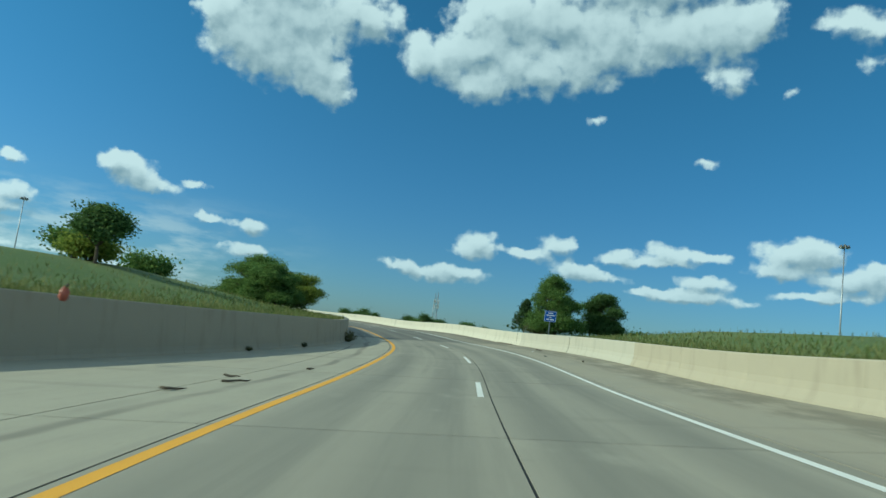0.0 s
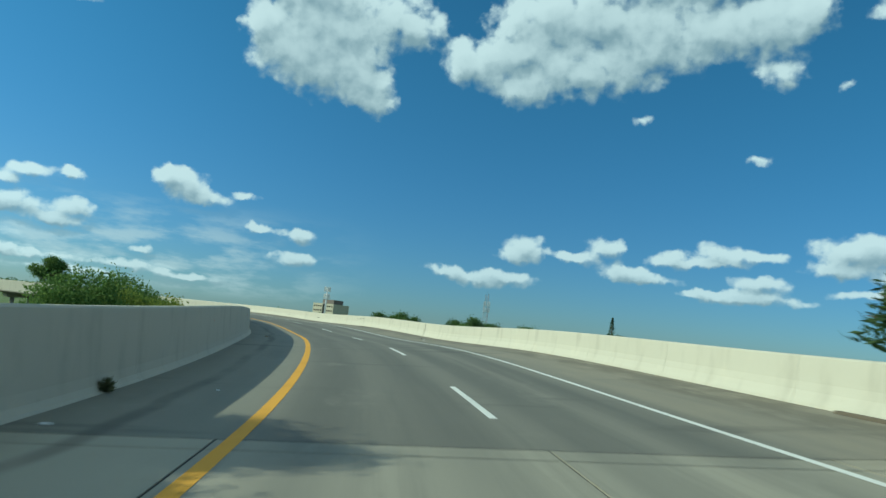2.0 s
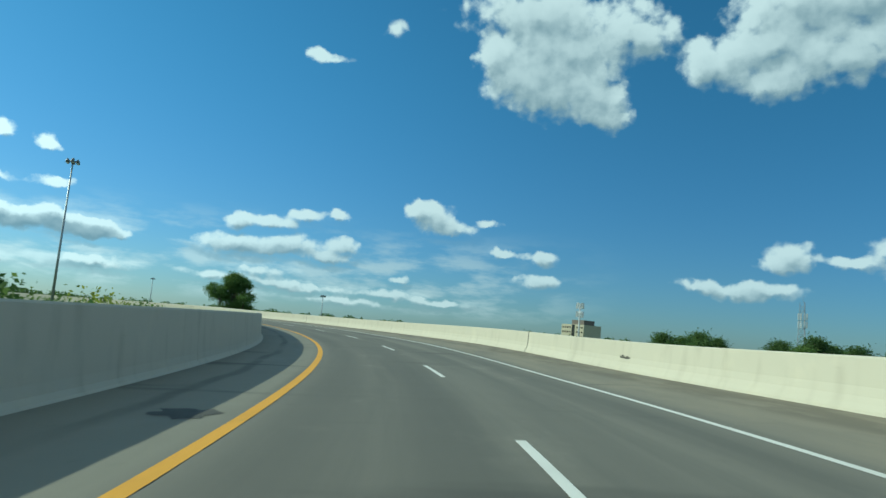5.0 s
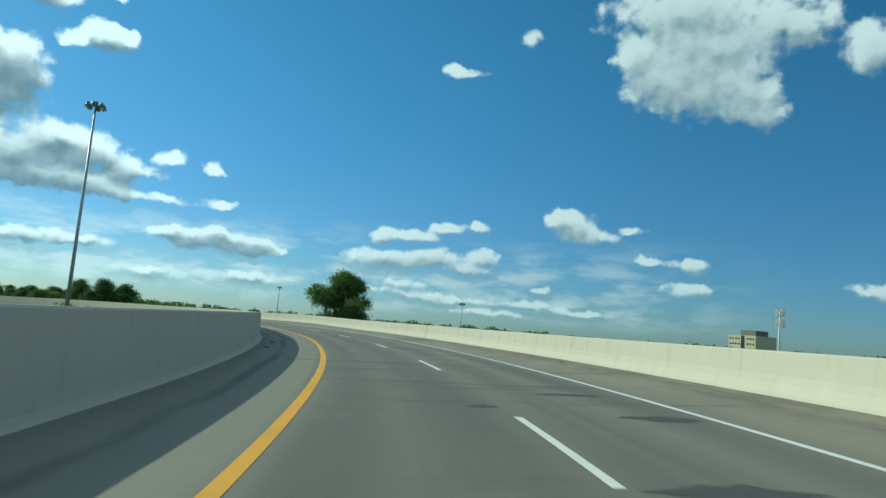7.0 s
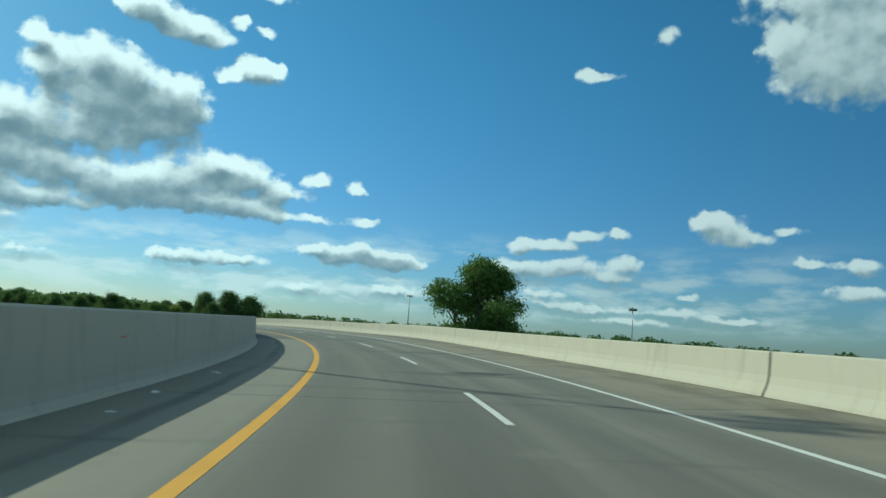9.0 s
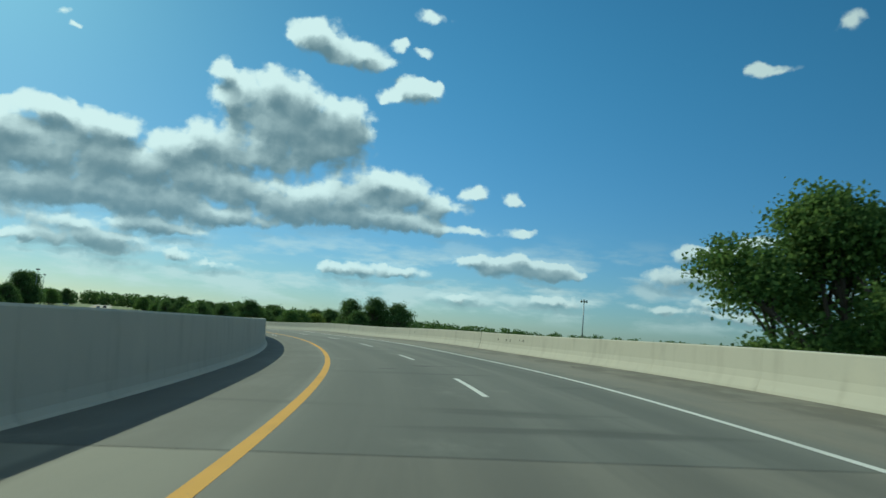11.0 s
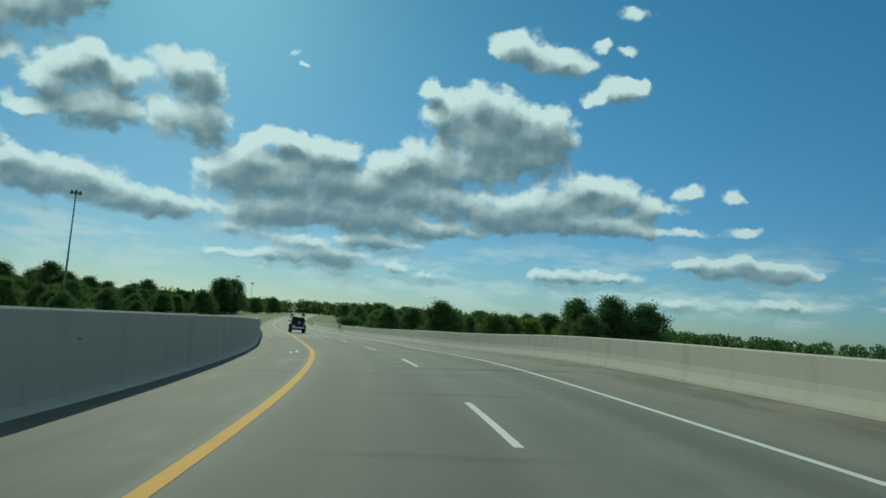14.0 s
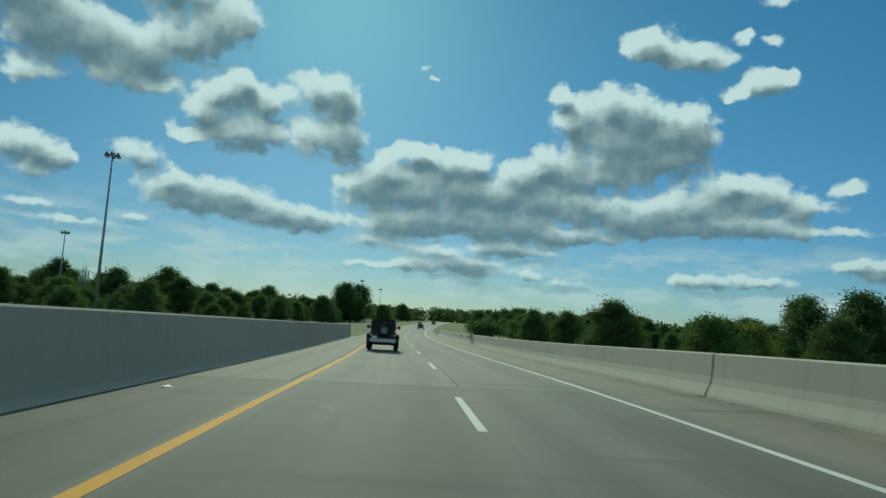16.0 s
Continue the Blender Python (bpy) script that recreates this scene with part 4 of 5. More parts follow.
def shrub(name, height, width, leaf, clumps, per, mat, seed, label):
    r = np.random.default_rng(seed)
    lobes = [(math.cos(q) * width * 0.5 * r.uniform(0.5, 1.1), math.sin(q) * width * 0.5 * r.uniform(0.5, 1.1), height * r.uniform(0.3, 0.62),
              width * r.uniform(0.3, 0.5), height * r.uniform(0.25, 0.42)) for q in np.linspace(0, 6.0, 7)]
    bush = tagged(new(name), label, "bush")
    stems = []
    for lb in lobes:
        stems.append(tube("stem", [(0.1 * lb[0], 0.1 * lb[1], -0.2), (lb[0] * 0.6, lb[1] * 0.6, lb[2] * 0.6), tuple(lb[:3])], [0.05, 0.035, 0.012], BARK, 5))
    part("stems", merge("stems", stems), bush)
    part("foliage", leaf_mesh("foliage", crown_points(lobes, clumps, per, leaf * 2.0, r), leaf, mat, r), bush)
    return bush


def plant_at(ob, x, y, z=None, turn=0.0, size=1.0):
    ob.matrix_basis = pose(x, y, land(x, y) if z is None else z, 0, 0, turn) @ Matrix.Diagonal((size, size, size, 1))
    return ob


def plant_by_road(ob, s, u, turn=0.0, size=1.0):
    return plant_at(ob, *beside(s, u), None, turn, size)


# the low spreading trees on the left bank
def rise(s, u, top):
    """Height of a plant at (s, u) whose top stands this far over the pavement's plane."""
    return on_road(s, u)[2] + top - land(*beside(s, u))


plant_by_road(broad_tree("tree", rise(56.0, -8.0, 5.1), 3.3, 0.8, 0.105, 1700, 44, LEAF_YELLOW, 11, "low spreading tree with yellow-green leaves on the grass bank", 30, lobe=0.56), 56.0, -8.0, 20)
plant_by_road(broad_tree("tree", rise(57.0, -10.3, 6.7), 3.5, 0.8, 0.105, 1800, 44, LEAF, 12, "round dark-green tree on the grass bank", 28, skirt=6, lobe=0.58), 57.0, -10.3, 70)
plant_by_road(broad_tree("tree", 3.4, 2.05, 0.5, 0.10, 1500, 44, LEAF, 12, "round dark-green tree on the grass bank", 28, skirt=5, lobe=0.56), 50.5, -9.0, 70)
plant_by_road(broad_tree("tree", 3.4, 2.0, 0.6, 0.16, 700, 28, LEAF, 16, "bushy green tree beside the grass bank", 8, skirt=4), 60.5, -12.5, 70)
# slender tree and the hedge behind it
plant_at(broad_tree("tree", 3.55, 1.5, 1.1, 0.20, 420, 22, LEAF_DARK, 13, "slender dark tree with a bare leaning trunk", 8, 0.95, 0.11), -21.5, 40.5)
for k, (x, y, h, w) in enumerate(((-23.0, 42.5, 1.7, 1.7), (-25.5, 45.5, 2.0, 2.0), (-31, 58, 3.4, 3.0), (-24, 54, 2.4, 2.2), (-20, 60, 2.0, 2.2), (-41, 55, 3.8, 2.8), (-17, 70, 2.2, 2.4), (-36, 64, 3.6, 3.2))):
    plant_at(shrub("bush", h, w, 0.24, 230, 22, LEAF if k % 2 else LEAF_YELLOW, 30 + k, "rounded green bush on the grass slope"), x, y)
# the clump beside the blue sign
plant_by_road(broad_tree("tree", 5.9, 2.55, 0.9, 0.11, 1600, 44, LEAF, 14, "full green tree behind the barrier", 30, skirt=6, lobe=0.54), 55.6, 14.2, 40)
plant_by_road(broad_tree("tree", 4.8, 2.1, 0.5, 0.11, 1400, 40, LEAF_DARK, 15, "dense dark-green tree behind the barrier", 24, skirt=6, lobe=0.6), 57.6, 19.3, 10)
plant_by_road(shrub("bush", 2.1, 2.2, 0.17, 330, 24, LEAF_DARK, 41, "dark-green bush on the grass bank"), 67.0, 28.0)
plant_by_road(pine("pine_tree", 3.3, 1.75, 150, 17, "small dark pine with upturned branches"), 61.6, 13.5)
plant_by_road(shrub("bush", 2.2, 2.0, 0.15, 280, 22, LEAF_DARK, 43, "dark undergrowth behind the barrier"), 61.0, 15.6)
plant_by_road(shrub("bush", 1.1, 1.3, 0.11, 180, 20, WEED, 42, "dry straw-coloured bush against the barrier"), 56.0, 12.9)
# infield scrub inside the curve
scrub = [shrub("bush", 4.6, 2.6, 0.14, 420, 28, LEAF_YELLOW, 50, "tangled yellow-green scrub in the infield"),
         shrub("bush", 5.2, 2.4, 0.14, 420, 28, LEAF, 51, "tall green scrub in the infield"),
         shrub("bush", 4.2, 2.9, 0.14, 420, 28, LEAF_DARK, 52, "dark scrub in the infield")]
spots = [(118, -11), (124, -13), (130, -11), (136, -14), (141, -10), (147, -13), (152, -10), (158, -14), (128, -18), (140, -19), (112, -16), (165, -12), (172, -11), (180, -12.5), (187, -11)]
r4 = np.random.default_rng(44)
for k, (s, u) in enumerate(spots):
    ob = scrub[k] if k < 3 else copy_thing(scrub[k % 3], Matrix())
    tagged(ob, group="infield scrub")
    plant_by_road(ob, s, u, r4.uniform(0, 360), r4.uniform(1.32, 1.55) * (1.12 if k in (0, 1, 10) else 1.0))
plant_by_road(copy_thing(scrub[2], Matrix()), 250, -14.5, 30, 1.65)
plant_by_road(copy_thing(scrub[1], Matrix()), 246, -18.5, 200, 1.3)
# the lone cottonwood outside the curve
plant_at(broad_tree("tree", 16.2, 6.1, 3.2, 0.25, 1700, 32, LEAF, 18, "tall lone tree with an open ragged crown", 22, 1.0, 0.38, lobe=0.66), -124.5, 238.0)

# trees of the middle distance, four kinds repeated
kinds = [broad_tree("tree", 12.0, 5.6, 1.2, 0.40, 620, 24, LEAF_DARK, 61, "dark broad tree at the edge of the woods", 26, skirt=8, lobe=0.60),
         broad_tree("tree", 10.0, 5.2, 1.0, 0.38, 580, 24, LEAF, 62, "green rounded tree at the edge of the woods", 24, skirt=8, lobe=0.60),
         broad_tree("tree", 14.5, 5.4, 1.6, 0.40, 640, 24, LEAF_DARK, 63, "tall dark tree at the edge of the woods", 28, skirt=8, lobe=0.58),
         broad_tree("tree", 7.5, 5.0, 0.7, 0.36, 480, 24, LEAF_YELLOW, 64, "pale green young tree at the edge of the woods", 22, skirt=8, lobe=0.60)]
r5 = np.random.default_rng(77)
used = set()


def wood_tree(j, x, y, size):
    ob = kinds[j] if j not in used else copy_thing(kinds[j], Matrix())
    used.add(j)
    tagged(ob, group="trees at the woods")
    plant_at(ob, x, y, None, r5.uniform(0, 360), size)


def clear_of_road(x, y, gap=20):
    s, u = near_road(x, y)
    return u < -gap - 14 or u > gap + 10


# a belt round the far end of the infield and along the way ahead, seen from the descent
for k in range(74):
    q = math.radians(58 + k * 1.06)
    far = (205 + 45 * fade(k, 0, 20) if k < 27 else 330) + 26 * math.sin(k * 1.7) + 14 * math.sin(k * 0.61)
    x, y = -205 - math.sin(q) * far, 232 + math.cos(q) * far
    if clear_of_road(x, y):
        wood_tree((0, 1, 0, 0, 1, 0, 2)[k % 7], x, y, r5.uniform(0.72, 0.98) * (1 + 0.6 * fade(k, 32, 54)))
for k in range(60):                       # a lower, nearer row that closes the gaps
    q = math.radians(58.5 + k * 1.3)
    far = (190 + 45 * fade(k, 0, 16) if k < 22 else 312) + 18 * math.sin(k * 1.3)
    x, y = -205 - math.sin(q) * far, 232 + math.cos(q) * far
    if clear_of_road(x, y):
        wood_tree((0, 1, 0, 0)[k % 4], x, y, r5.uniform(0.46, 0.66) * (1 + 0.5 * fade(k, 26, 44)))
for k in range(30):                       # flanking the way ahead on both sides
    s = 470 + k * 13
    for u in (38 + 6 * math.sin(k), -58 - 9 * math.cos(k * 1.4)):
        wood_tree((0, 1, 0, 0)[k % 4], *beside(s, u), r5.uniform(0.62, 0.92))
for x, y, j, size in ((-336, 313, 2, 1.15), (-328, 318, 0, 1.22), (-342, 306, 2, 1.08), (-322, 300, 0, 0.85), (-320, 284, 3, 1.0), (-300, 270, 1, 0.75), (-312, 277, 1, 0.8), (-333, 322, 1, 0.9),
                      (-542, 199, 2, 1.45), (-575, 203, 2, 1.5), (-556, 196, 0, 0.9), (-215, 352, 1, 0.7), (-290, 420, 1, 0.8), (-255, 372, 3, 0.8)):
    wood_tree(j, x, y, size)
for s, u, size in ((432, -33, 0.46), (452, -40, 0.5), (478, -30, 0.42), (505, -36, 0.6)):   # loose bushes on the grass inside
    wood_tree(0, *beside(s, u), size)
for k in range(34):                       # the woods that close the view where the road bends away
    s, u = 640 + 45 * (k % 4), -90 + 6.5 * k
    if not -16 < u < 26:
        wood_tree((0, 2, 1, 0)[k % 4], *beside(s, u), r5.uniform(0.8, 1.05))
# single groups beyond the outside of the curve
for k, bearing in enumerate((8.0, 6.8, 5.8, 4.9, 1.2, 0.2, -0.9, -2.0, -3.0, -4.1, -5.2, -6.4, -7.6, -8.9, -14.4, -15.4, -20.0)):
    q = math.radians(bearing)
    far = 214 + 12 * math.sin(k * 2.1)
    wood_tree((0, 1, 0, 0)[k % 4], -8.5 - math.sin(q) * far, 82 + math.cos(q) * far, r5.uniform(0.92, 1.16))
plant_by_road(shrub("bush", 3.4, 2.4, 0.22, 200, 20, LEAF_DARK, 47, "dark bush at the end of the barrier"), 429, 12.0)
plant_at(pine("pine_tree", 17.0, 3.8, 220, 19, "dark cone-shaped conifer beyond the barrier"), 41, 286)

# far woods
pts = []
for k in range(640):
    q = math.radians(r5.uniform(20, 150))
    far = r5.uniform(380, 520) + 180 * fade(math.degrees(q), 75, 40)
    x, y = -205 - math.sin(q) * far, 232 + math.cos(q) * far
    if k % 4 == 3:
        x, y = r5.uniform(-500, 420), r5.uniform(640, 760)
    elif k % 4 == 2:
        x, y = r5.uniform(-860, -760), r5.uniform(60, 460)
    if x > -750 and not clear_of_road(x, y):
        continue
    h = r5.uniform(9.5, 14)
    base = np.array((x, y, land(x, y) + h * 0.45))
    n = 190
    d = r5.normal(size=(n, 3))
    d /= np.linalg.norm(d, axis=1, keepdims=True)
    pts.append(base + d * np.array([h * 0.55, h * 0.55, h * 0.5]) * r5.uniform(0.6, 1.05, (n, 1)))
tagged(new("far_woods", leaf_mesh("far_woods", np.concatenate(pts), 1.9, LEAF_DARK, r5, 0, 1.3)), "distant dark-green woods along the horizon", "woods", kind="stuff")

# long grass along the walls' tops and on the banks
blades, lean = [], []
for k in range(26000):
    side = -1 if k % 2 else 1
    s = r5.uniform(-5, 74)
    d = r5.exponential(2.6) + 0.05
    if d > 16:
        continue
    u = left_edge(s) - 0.46 - d if side < 0 else right_edge(s) + 0.55 + d
    x, y = beside(s, u)
    hgt = r5.uniform(0.14, 0.34)
    blades.append((x, y, land(x, y) + hgt * 0.35))
    lean.append((r5.normal() * 0.35, r5.normal() * 0.35, 1.0))
tagged(new("long_grass", leaf_mesh("long_grass", np.array(blades), 0.36, BLADE, r5, 0, 7.0, np.array(lean))), "long dry-tipped grass over the top of the walls", "grass", kind="stuff")


def weed(seed, high):
    r = np.random.default_rng(seed)
    n = 260
    a = np.stack([r.normal(size=n) * 0.7, r.normal(size=n) * 0.7, r.uniform(0.5, 1.2, n)], 1)
    c = a / np.linalg.norm(a, axis=1, keepdims=True) * r.uniform(0.1, 1.0, (n, 1)) * high * 0.8
    w = tagged(new("weed"), "scraggly weed growing from the joint at the wall's foot", "weed", "wall weeds")
    part("foliage", leaf_mesh("foliage", c, 0.10 + high * 0.12, WEED, r, 0, 4.5, a), w)
    stems = [tube("stem", [(0, 0, -0.02), tuple(c[k] * 0.6), tuple(c[k])], [0.008, 0.006, 0.002], WOOD_BIT, 4) for k in range(0, n, 26)]
    part("stems", merge("stems", stems), w)
    return w


for k, (s, d, h) in enumerate(((45.9, 0.2, 0.95), (50.2, 0.15, 0.40), (55.2, 0.2, 0.42), (36.0, 0.1, 0.3), (61.0, 0.1, 0.3), (30.0, 0.12, 0.25))):
    w = weed(90 + k, h)
    w.matrix_basis = pose(*on_road(s, left_edge(s) + d))

# ---- high-mast lights ----
def high_mast(height, lamps, label):
    mast = tagged(new("high_mast_light"), label, "street lamp", "high-mast lights")
    part("pole", tube("pole", [(0, 0, 0), (0, 0, height * 0.5), (0, 0, height)], [0.25, 0.17, 0.10], STEEL, 12), mast)
    part("base_plate", block("base_plate", (1.0, 1.0, 0.12), (0, 0, 0.06), STEEL, 0.02), mast)
    ring = [(math.cos(q) * 0.5, math.sin(q) * 0.5, height - 0.35) for q in np.linspace(0, 2 * math.pi, 17)]
    part("ring", tube("ring", ring, [0.05] * 17, STEEL, 6), mast)
    part("cap", tube("cap", [(0, 0, height - 0.1), (0, 0, height + 0.2)], [0.24, 0.12], LAMP_GREY, 12), mast)
    for k in range(lamps):
        q = 2 * math.pi * k / lamps
        c, s_ = math.cos(q), math.sin(q)
        lamp = part("luminaire", tube("luminaire", [(c * 0.82, s_ * 0.82, height - 0.05), (c * 0.82, s_ * 0.82, height - 0.35), (c * 0.84, s_ * 0.84, height - 0.62)], [0.14, 0.24, 0.30], LAMP_GREY, 12), mast)
        part("lens", tube("lens", [(c * 0.84, s_ * 0.84, height - 0.62), (c * 0.84, s_ * 0.84, height - 0.72)], [0.26, 0.16], HEADLAMP, 12), lamp)
        part("arm", tube("arm", [(c * 0.1, s_ * 0.1, height - 0.35), (c * 0.78, s_ * 0.78, height - 0.25)], [0.04, 0.035], STEEL, 6), mast)
    return mast


for x, y, top in ((-117.5, 188.8, 24.6), (-164.4, 334.0, 12.2), (-254.8, 339.0, 14.8), (-308.7, 190.2, 22.4), (-392.0, 143.0, 18.6), (-548.0, 206.0, 19.0), (-640.0, 210.0, 19.0), (83.0, 142.3, 30.5)):
    z = land(x, y)
    high_mast(top - z, 6, "tall galvanised high-mast light with a ring of lamps").matrix_basis = pose(x, y, z, 0, 0, 17)

# ---- blue sign on the bank ----
sign = tagged(new("road_sign"), "small blue road sign with white lettering on a steel post", "sign")
part("post", block("post", (0.07, 0.05, 4.2), (0, 0.03, 0.2), STEEL, 0.008), sign)
panel = part("panel", block("panel", (0.92, 0.02, 0.84), (0, 0, 2.35), SIGN_BLUE, 0.006), sign)
for z, w in ((2.74, 0.86), (1.96, 0.86)):
    part("border", block("border", (w, 0.006, 0.022), (0, -0.0135, z), SIGN_WHITE), panel)
for x in (-0.43, 0.43):
    part("border", block("border", (0.022, 0.006, 0.80), (x, -0.0135, 2.35), SIGN_WHITE), panel)
for x0, z, w, h in ((0.0, 2.60, 0.38, 0.085), (-0.20, 2.43, 0.22, 0.085), (0.14, 2.43, 0.38, 0.085), (0.0, 2.27, 0.18, 0.06), (-0.17, 2.11, 0.22, 0.085), (0.15, 2.11, 0.32, 0.085)):
    part("lettering", block("lettering", (w, 0.006, h), (x0, -0.0135, z), SIGN_WHITE), panel, "white bar of unreadable lettering")
x, y = beside(50.6, 12.1)
sign.matrix_basis = pose(x, y, on_road(50.6, 11.2)[2] + 0.22, 0, 0, road_turn(50.0) - 4)


# ---- lattice mast and antenna pole ----
def lattice(height, wide, label):
    t = tagged(new("lattice_tower"), label, "tower")
    legs = [(math.cos(q) * wide, math.sin(q) * wide) for q in (0.5, 2.6, 4.7)]
    for x, y in legs:
        part("leg", tube("leg", [(x, y, 0), (x * 0.45, y * 0.45, height)], [0.16, 0.09], STEEL, 6), t)
    for k in range(int(height / 2.2)):
        f0, f1 = 1 - 0.55 * k * 2.2 / height, 1 - 0.55 * (k + 1) * 2.2 / height
        braces = []
        for a in range(3):
            p, q = legs[a], legs[(a + 1) % 3]
            braces.append(tube("brace", [(p[0] * f0, p[1] * f0, k * 2.2), (q[0] * f1, q[1] * f1, (k + 1) * 2.2)], [0.07, 0.07], STEEL, 4))
            braces.append(tube("brace", [(q[0] * f0, q[1] * f0, k * 2.2), (p[0] * f0, p[1] * f0, k * 2.2)], [0.06, 0.06], STEEL, 4))
        part("bracing", merge("bracing", braces), t)
    for z in (height * 0.72, height * 0.82):
        for q in np.linspace(0, 2 * math.pi, 9)[:-1]:
            part("antenna", block("antenna", (0.45, 0.3, 2.4), (math.cos(q) * 1.5, math.sin(q) * 1.5, z), ANTENNA_WHITE, 0.04, (0, 0, math.degrees(q))), t, "white panel antenna")
    part("lightning_rod", tube("lightning_rod", [(0, 0, height), (0, 0, height + 2.2)], [0.05, 0.02], STEEL, 5), t)
    return t


lattice(29.5, 2.2, "slim grey lattice tower with panel antennas").matrix_basis = pose(-1.3, 405.0, -4.5, 0, 0, 20)
lattice(16.0, 1.5, "small lattice tower over the woods").matrix_basis = pose(-470.0, 112.0, -2.5, 0, 0, 50)


def antenna_pole(height, label):
    t = tagged(new("antenna_pole"), label, "tower")
    part("pole", tube("pole", [(0, 0, 0), (0, 0, height)], [0.45, 0.3], ANTENNA_WHITE, 12), t)
    for z in (height - 0.8, height - 4.6):
        for q in np.linspace(0, 2 * math.pi, 7)[:-1]:
            part("antenna", block("antenna", (0.5, 0.35, 2.6), (math.cos(q) * 1.5, math.sin(q) * 1.5, z), ANTENNA_WHITE, 0.04, (0, 0, math.degrees(q))), t)
            part("bracket", tube("bracket", [(0, 0, z), (math.cos(q) * 1.4, math.sin(q) * 1.4, z)], [0.05, 0.05], STEEL, 5), t)
    return t


antenna_pole(26.0, "white antenna pole with two rings of panels").matrix_basis = pose(-87.8, 421.2, -6.0)

# ---- office block beyond the barrier ----
office = tagged(new("office_building"), "buff office block with dark window bands and brown roof screen", "building")
OW, OD, OH = 27.0, 20.0, 22.0
part("wall", block("wall", (OW, OD, OH), (0, 0, OH / 2), FACADE, 0.05), office)
part("roof", block("roof", (OW * 0.55, OD * 0.6, 3.6), (2.0, 0, OH + 1.8), ROOF_BROWN, 0.08), office)
part("stair_core", block("stair_core", (3.2, 0.5, OH * 0.98), (1.0, -OD / 2 - 0.1, OH / 2), GLASS_DARK, 0.03), office)
pane = block("window", (1.7, 0.16, 1.25), (0, 0, 0), GLASS_DARK, 0.02)
for lv in range(6):
    for k in range(9):
        xx = -OW / 2 + 2.1 + k * 2.85
        if abs(xx - 1.0) > 2.4:
            part("window", pane, office, at=pose(xx, -OD / 2 - 0.02, 2.2 + lv * 3.5))
    for k in range(6):
        part("window", pane, office, at=pose(-OW / 2 - 0.02, -OD / 2 + 2.6 + k * 2.9, 2.2 + lv * 3.5, 0, 0, 90))
office.matrix_basis = pose(-202.0, 949.0, -10.0, 0, 0, -34) @ Matrix.Diagonal((1.4, 1.4, 1.55, 1))
shed = tagged(new("shed"), "low white flat-roofed building among the far trees", "building")
part("wall", block("wall", (14, 9, 6.5), (0, 0, 3.25), LITTER, 0.05), shed)
part("roof", block("roof", (14.6, 9.6, 0.4), (0, 0, 6.7), STEEL, 0.05), shed)
part("door", block("door", (3.0, 0.12, 3.2), (1.5, -4.52, 1.6), LAMP_GREY, 0.02), shed)
shed.matrix_basis = pose(-520, 600, -2.2, 0, 0, 40)

# ---- loop ramp in the infield ----
loop_pts = [(-318, 190), (-345, 174), (-380, 155), (-420, 133), (-455, 113), (-500, 92)]
vv, ff = [], []
for (x0, y0), (x1, y1) in zip(loop_pts, loop_pts[1:]):
    dx, dy = x1 - x0, y1 - y0
    ln = math.hypot(dx, dy)
    px_, py_ = -dy / ln * 3.5, dx / ln * 3.5
    b = len(vv)
    vv += [(x0 - px_, y0 - py_, land(x0, y0) + 0.35), (x0 + px_, y0 + py_, land(x0, y0) + 0.35), (x1 + px_, y1 + py_, land(x1, y1) + 0.35), (x1 - px_, y1 - py_, land(x1, y1) + 0.35)]
    vv += [(v[0], v[1], v[2] - 0.9) for v in vv[b:b + 4]]
    ff += [(b, b + 1, b + 2, b + 3), (b + 7, b + 6, b + 5, b + 4), (b, b + 3, b + 7, b + 4), (b + 1, b + 5, b + 6, b + 2), (b, b + 4, b + 5, b + 1), (b + 3, b + 2, b + 6, b + 7)]
tagged(new("loop_road", mesh_of("loop_road", vv, ff, GIRDER, [(v[0] * 0.2, v[1] * 0.2) for v in vv])), "pale concrete loop road across the grass", "road", kind="structure")


# ---- the black off-roader ahead ----
def wheel(parent, at, wide=0.26, rad=0.40):
    bm = bmesh.new()
    bmesh.ops.create_cone(bm, cap_ends=True, segments=28, radius1=rad, radius2=rad, depth=wide)
    bmesh.ops.bevel(bm, geom=[e for e in bm.edges if len(e.link_faces) == 2 and abs(e.verts[0].co.z - e.verts[1].co.z) < 1e-5], offset=0.05, segments=2, affect="EDGES")
    w = part("wheel", finish(bm, "tyre", RUBBER, True), parent, at=at)
    bm = bmesh.new()
    bmesh.ops.create_cone(bm, cap_ends=True, segments=24, radius1=rad * 0.6, radius2=rad * 0.52, depth=0.04)
    part("rim", finish(bm, "rim", LAMP_GREY), w, "grey alloy rim", pose(0, 0, wide / 2 + 0.01))
    for k in range(5):
        part("spoke", block("spoke", (0.07, rad * 0.5, 0.03), (0, rad * 0.27, 0), STEEL, 0.008), w, at=pose(0, 0, wide / 2 + 0.035, 0, 0, 72 * k))
    return w


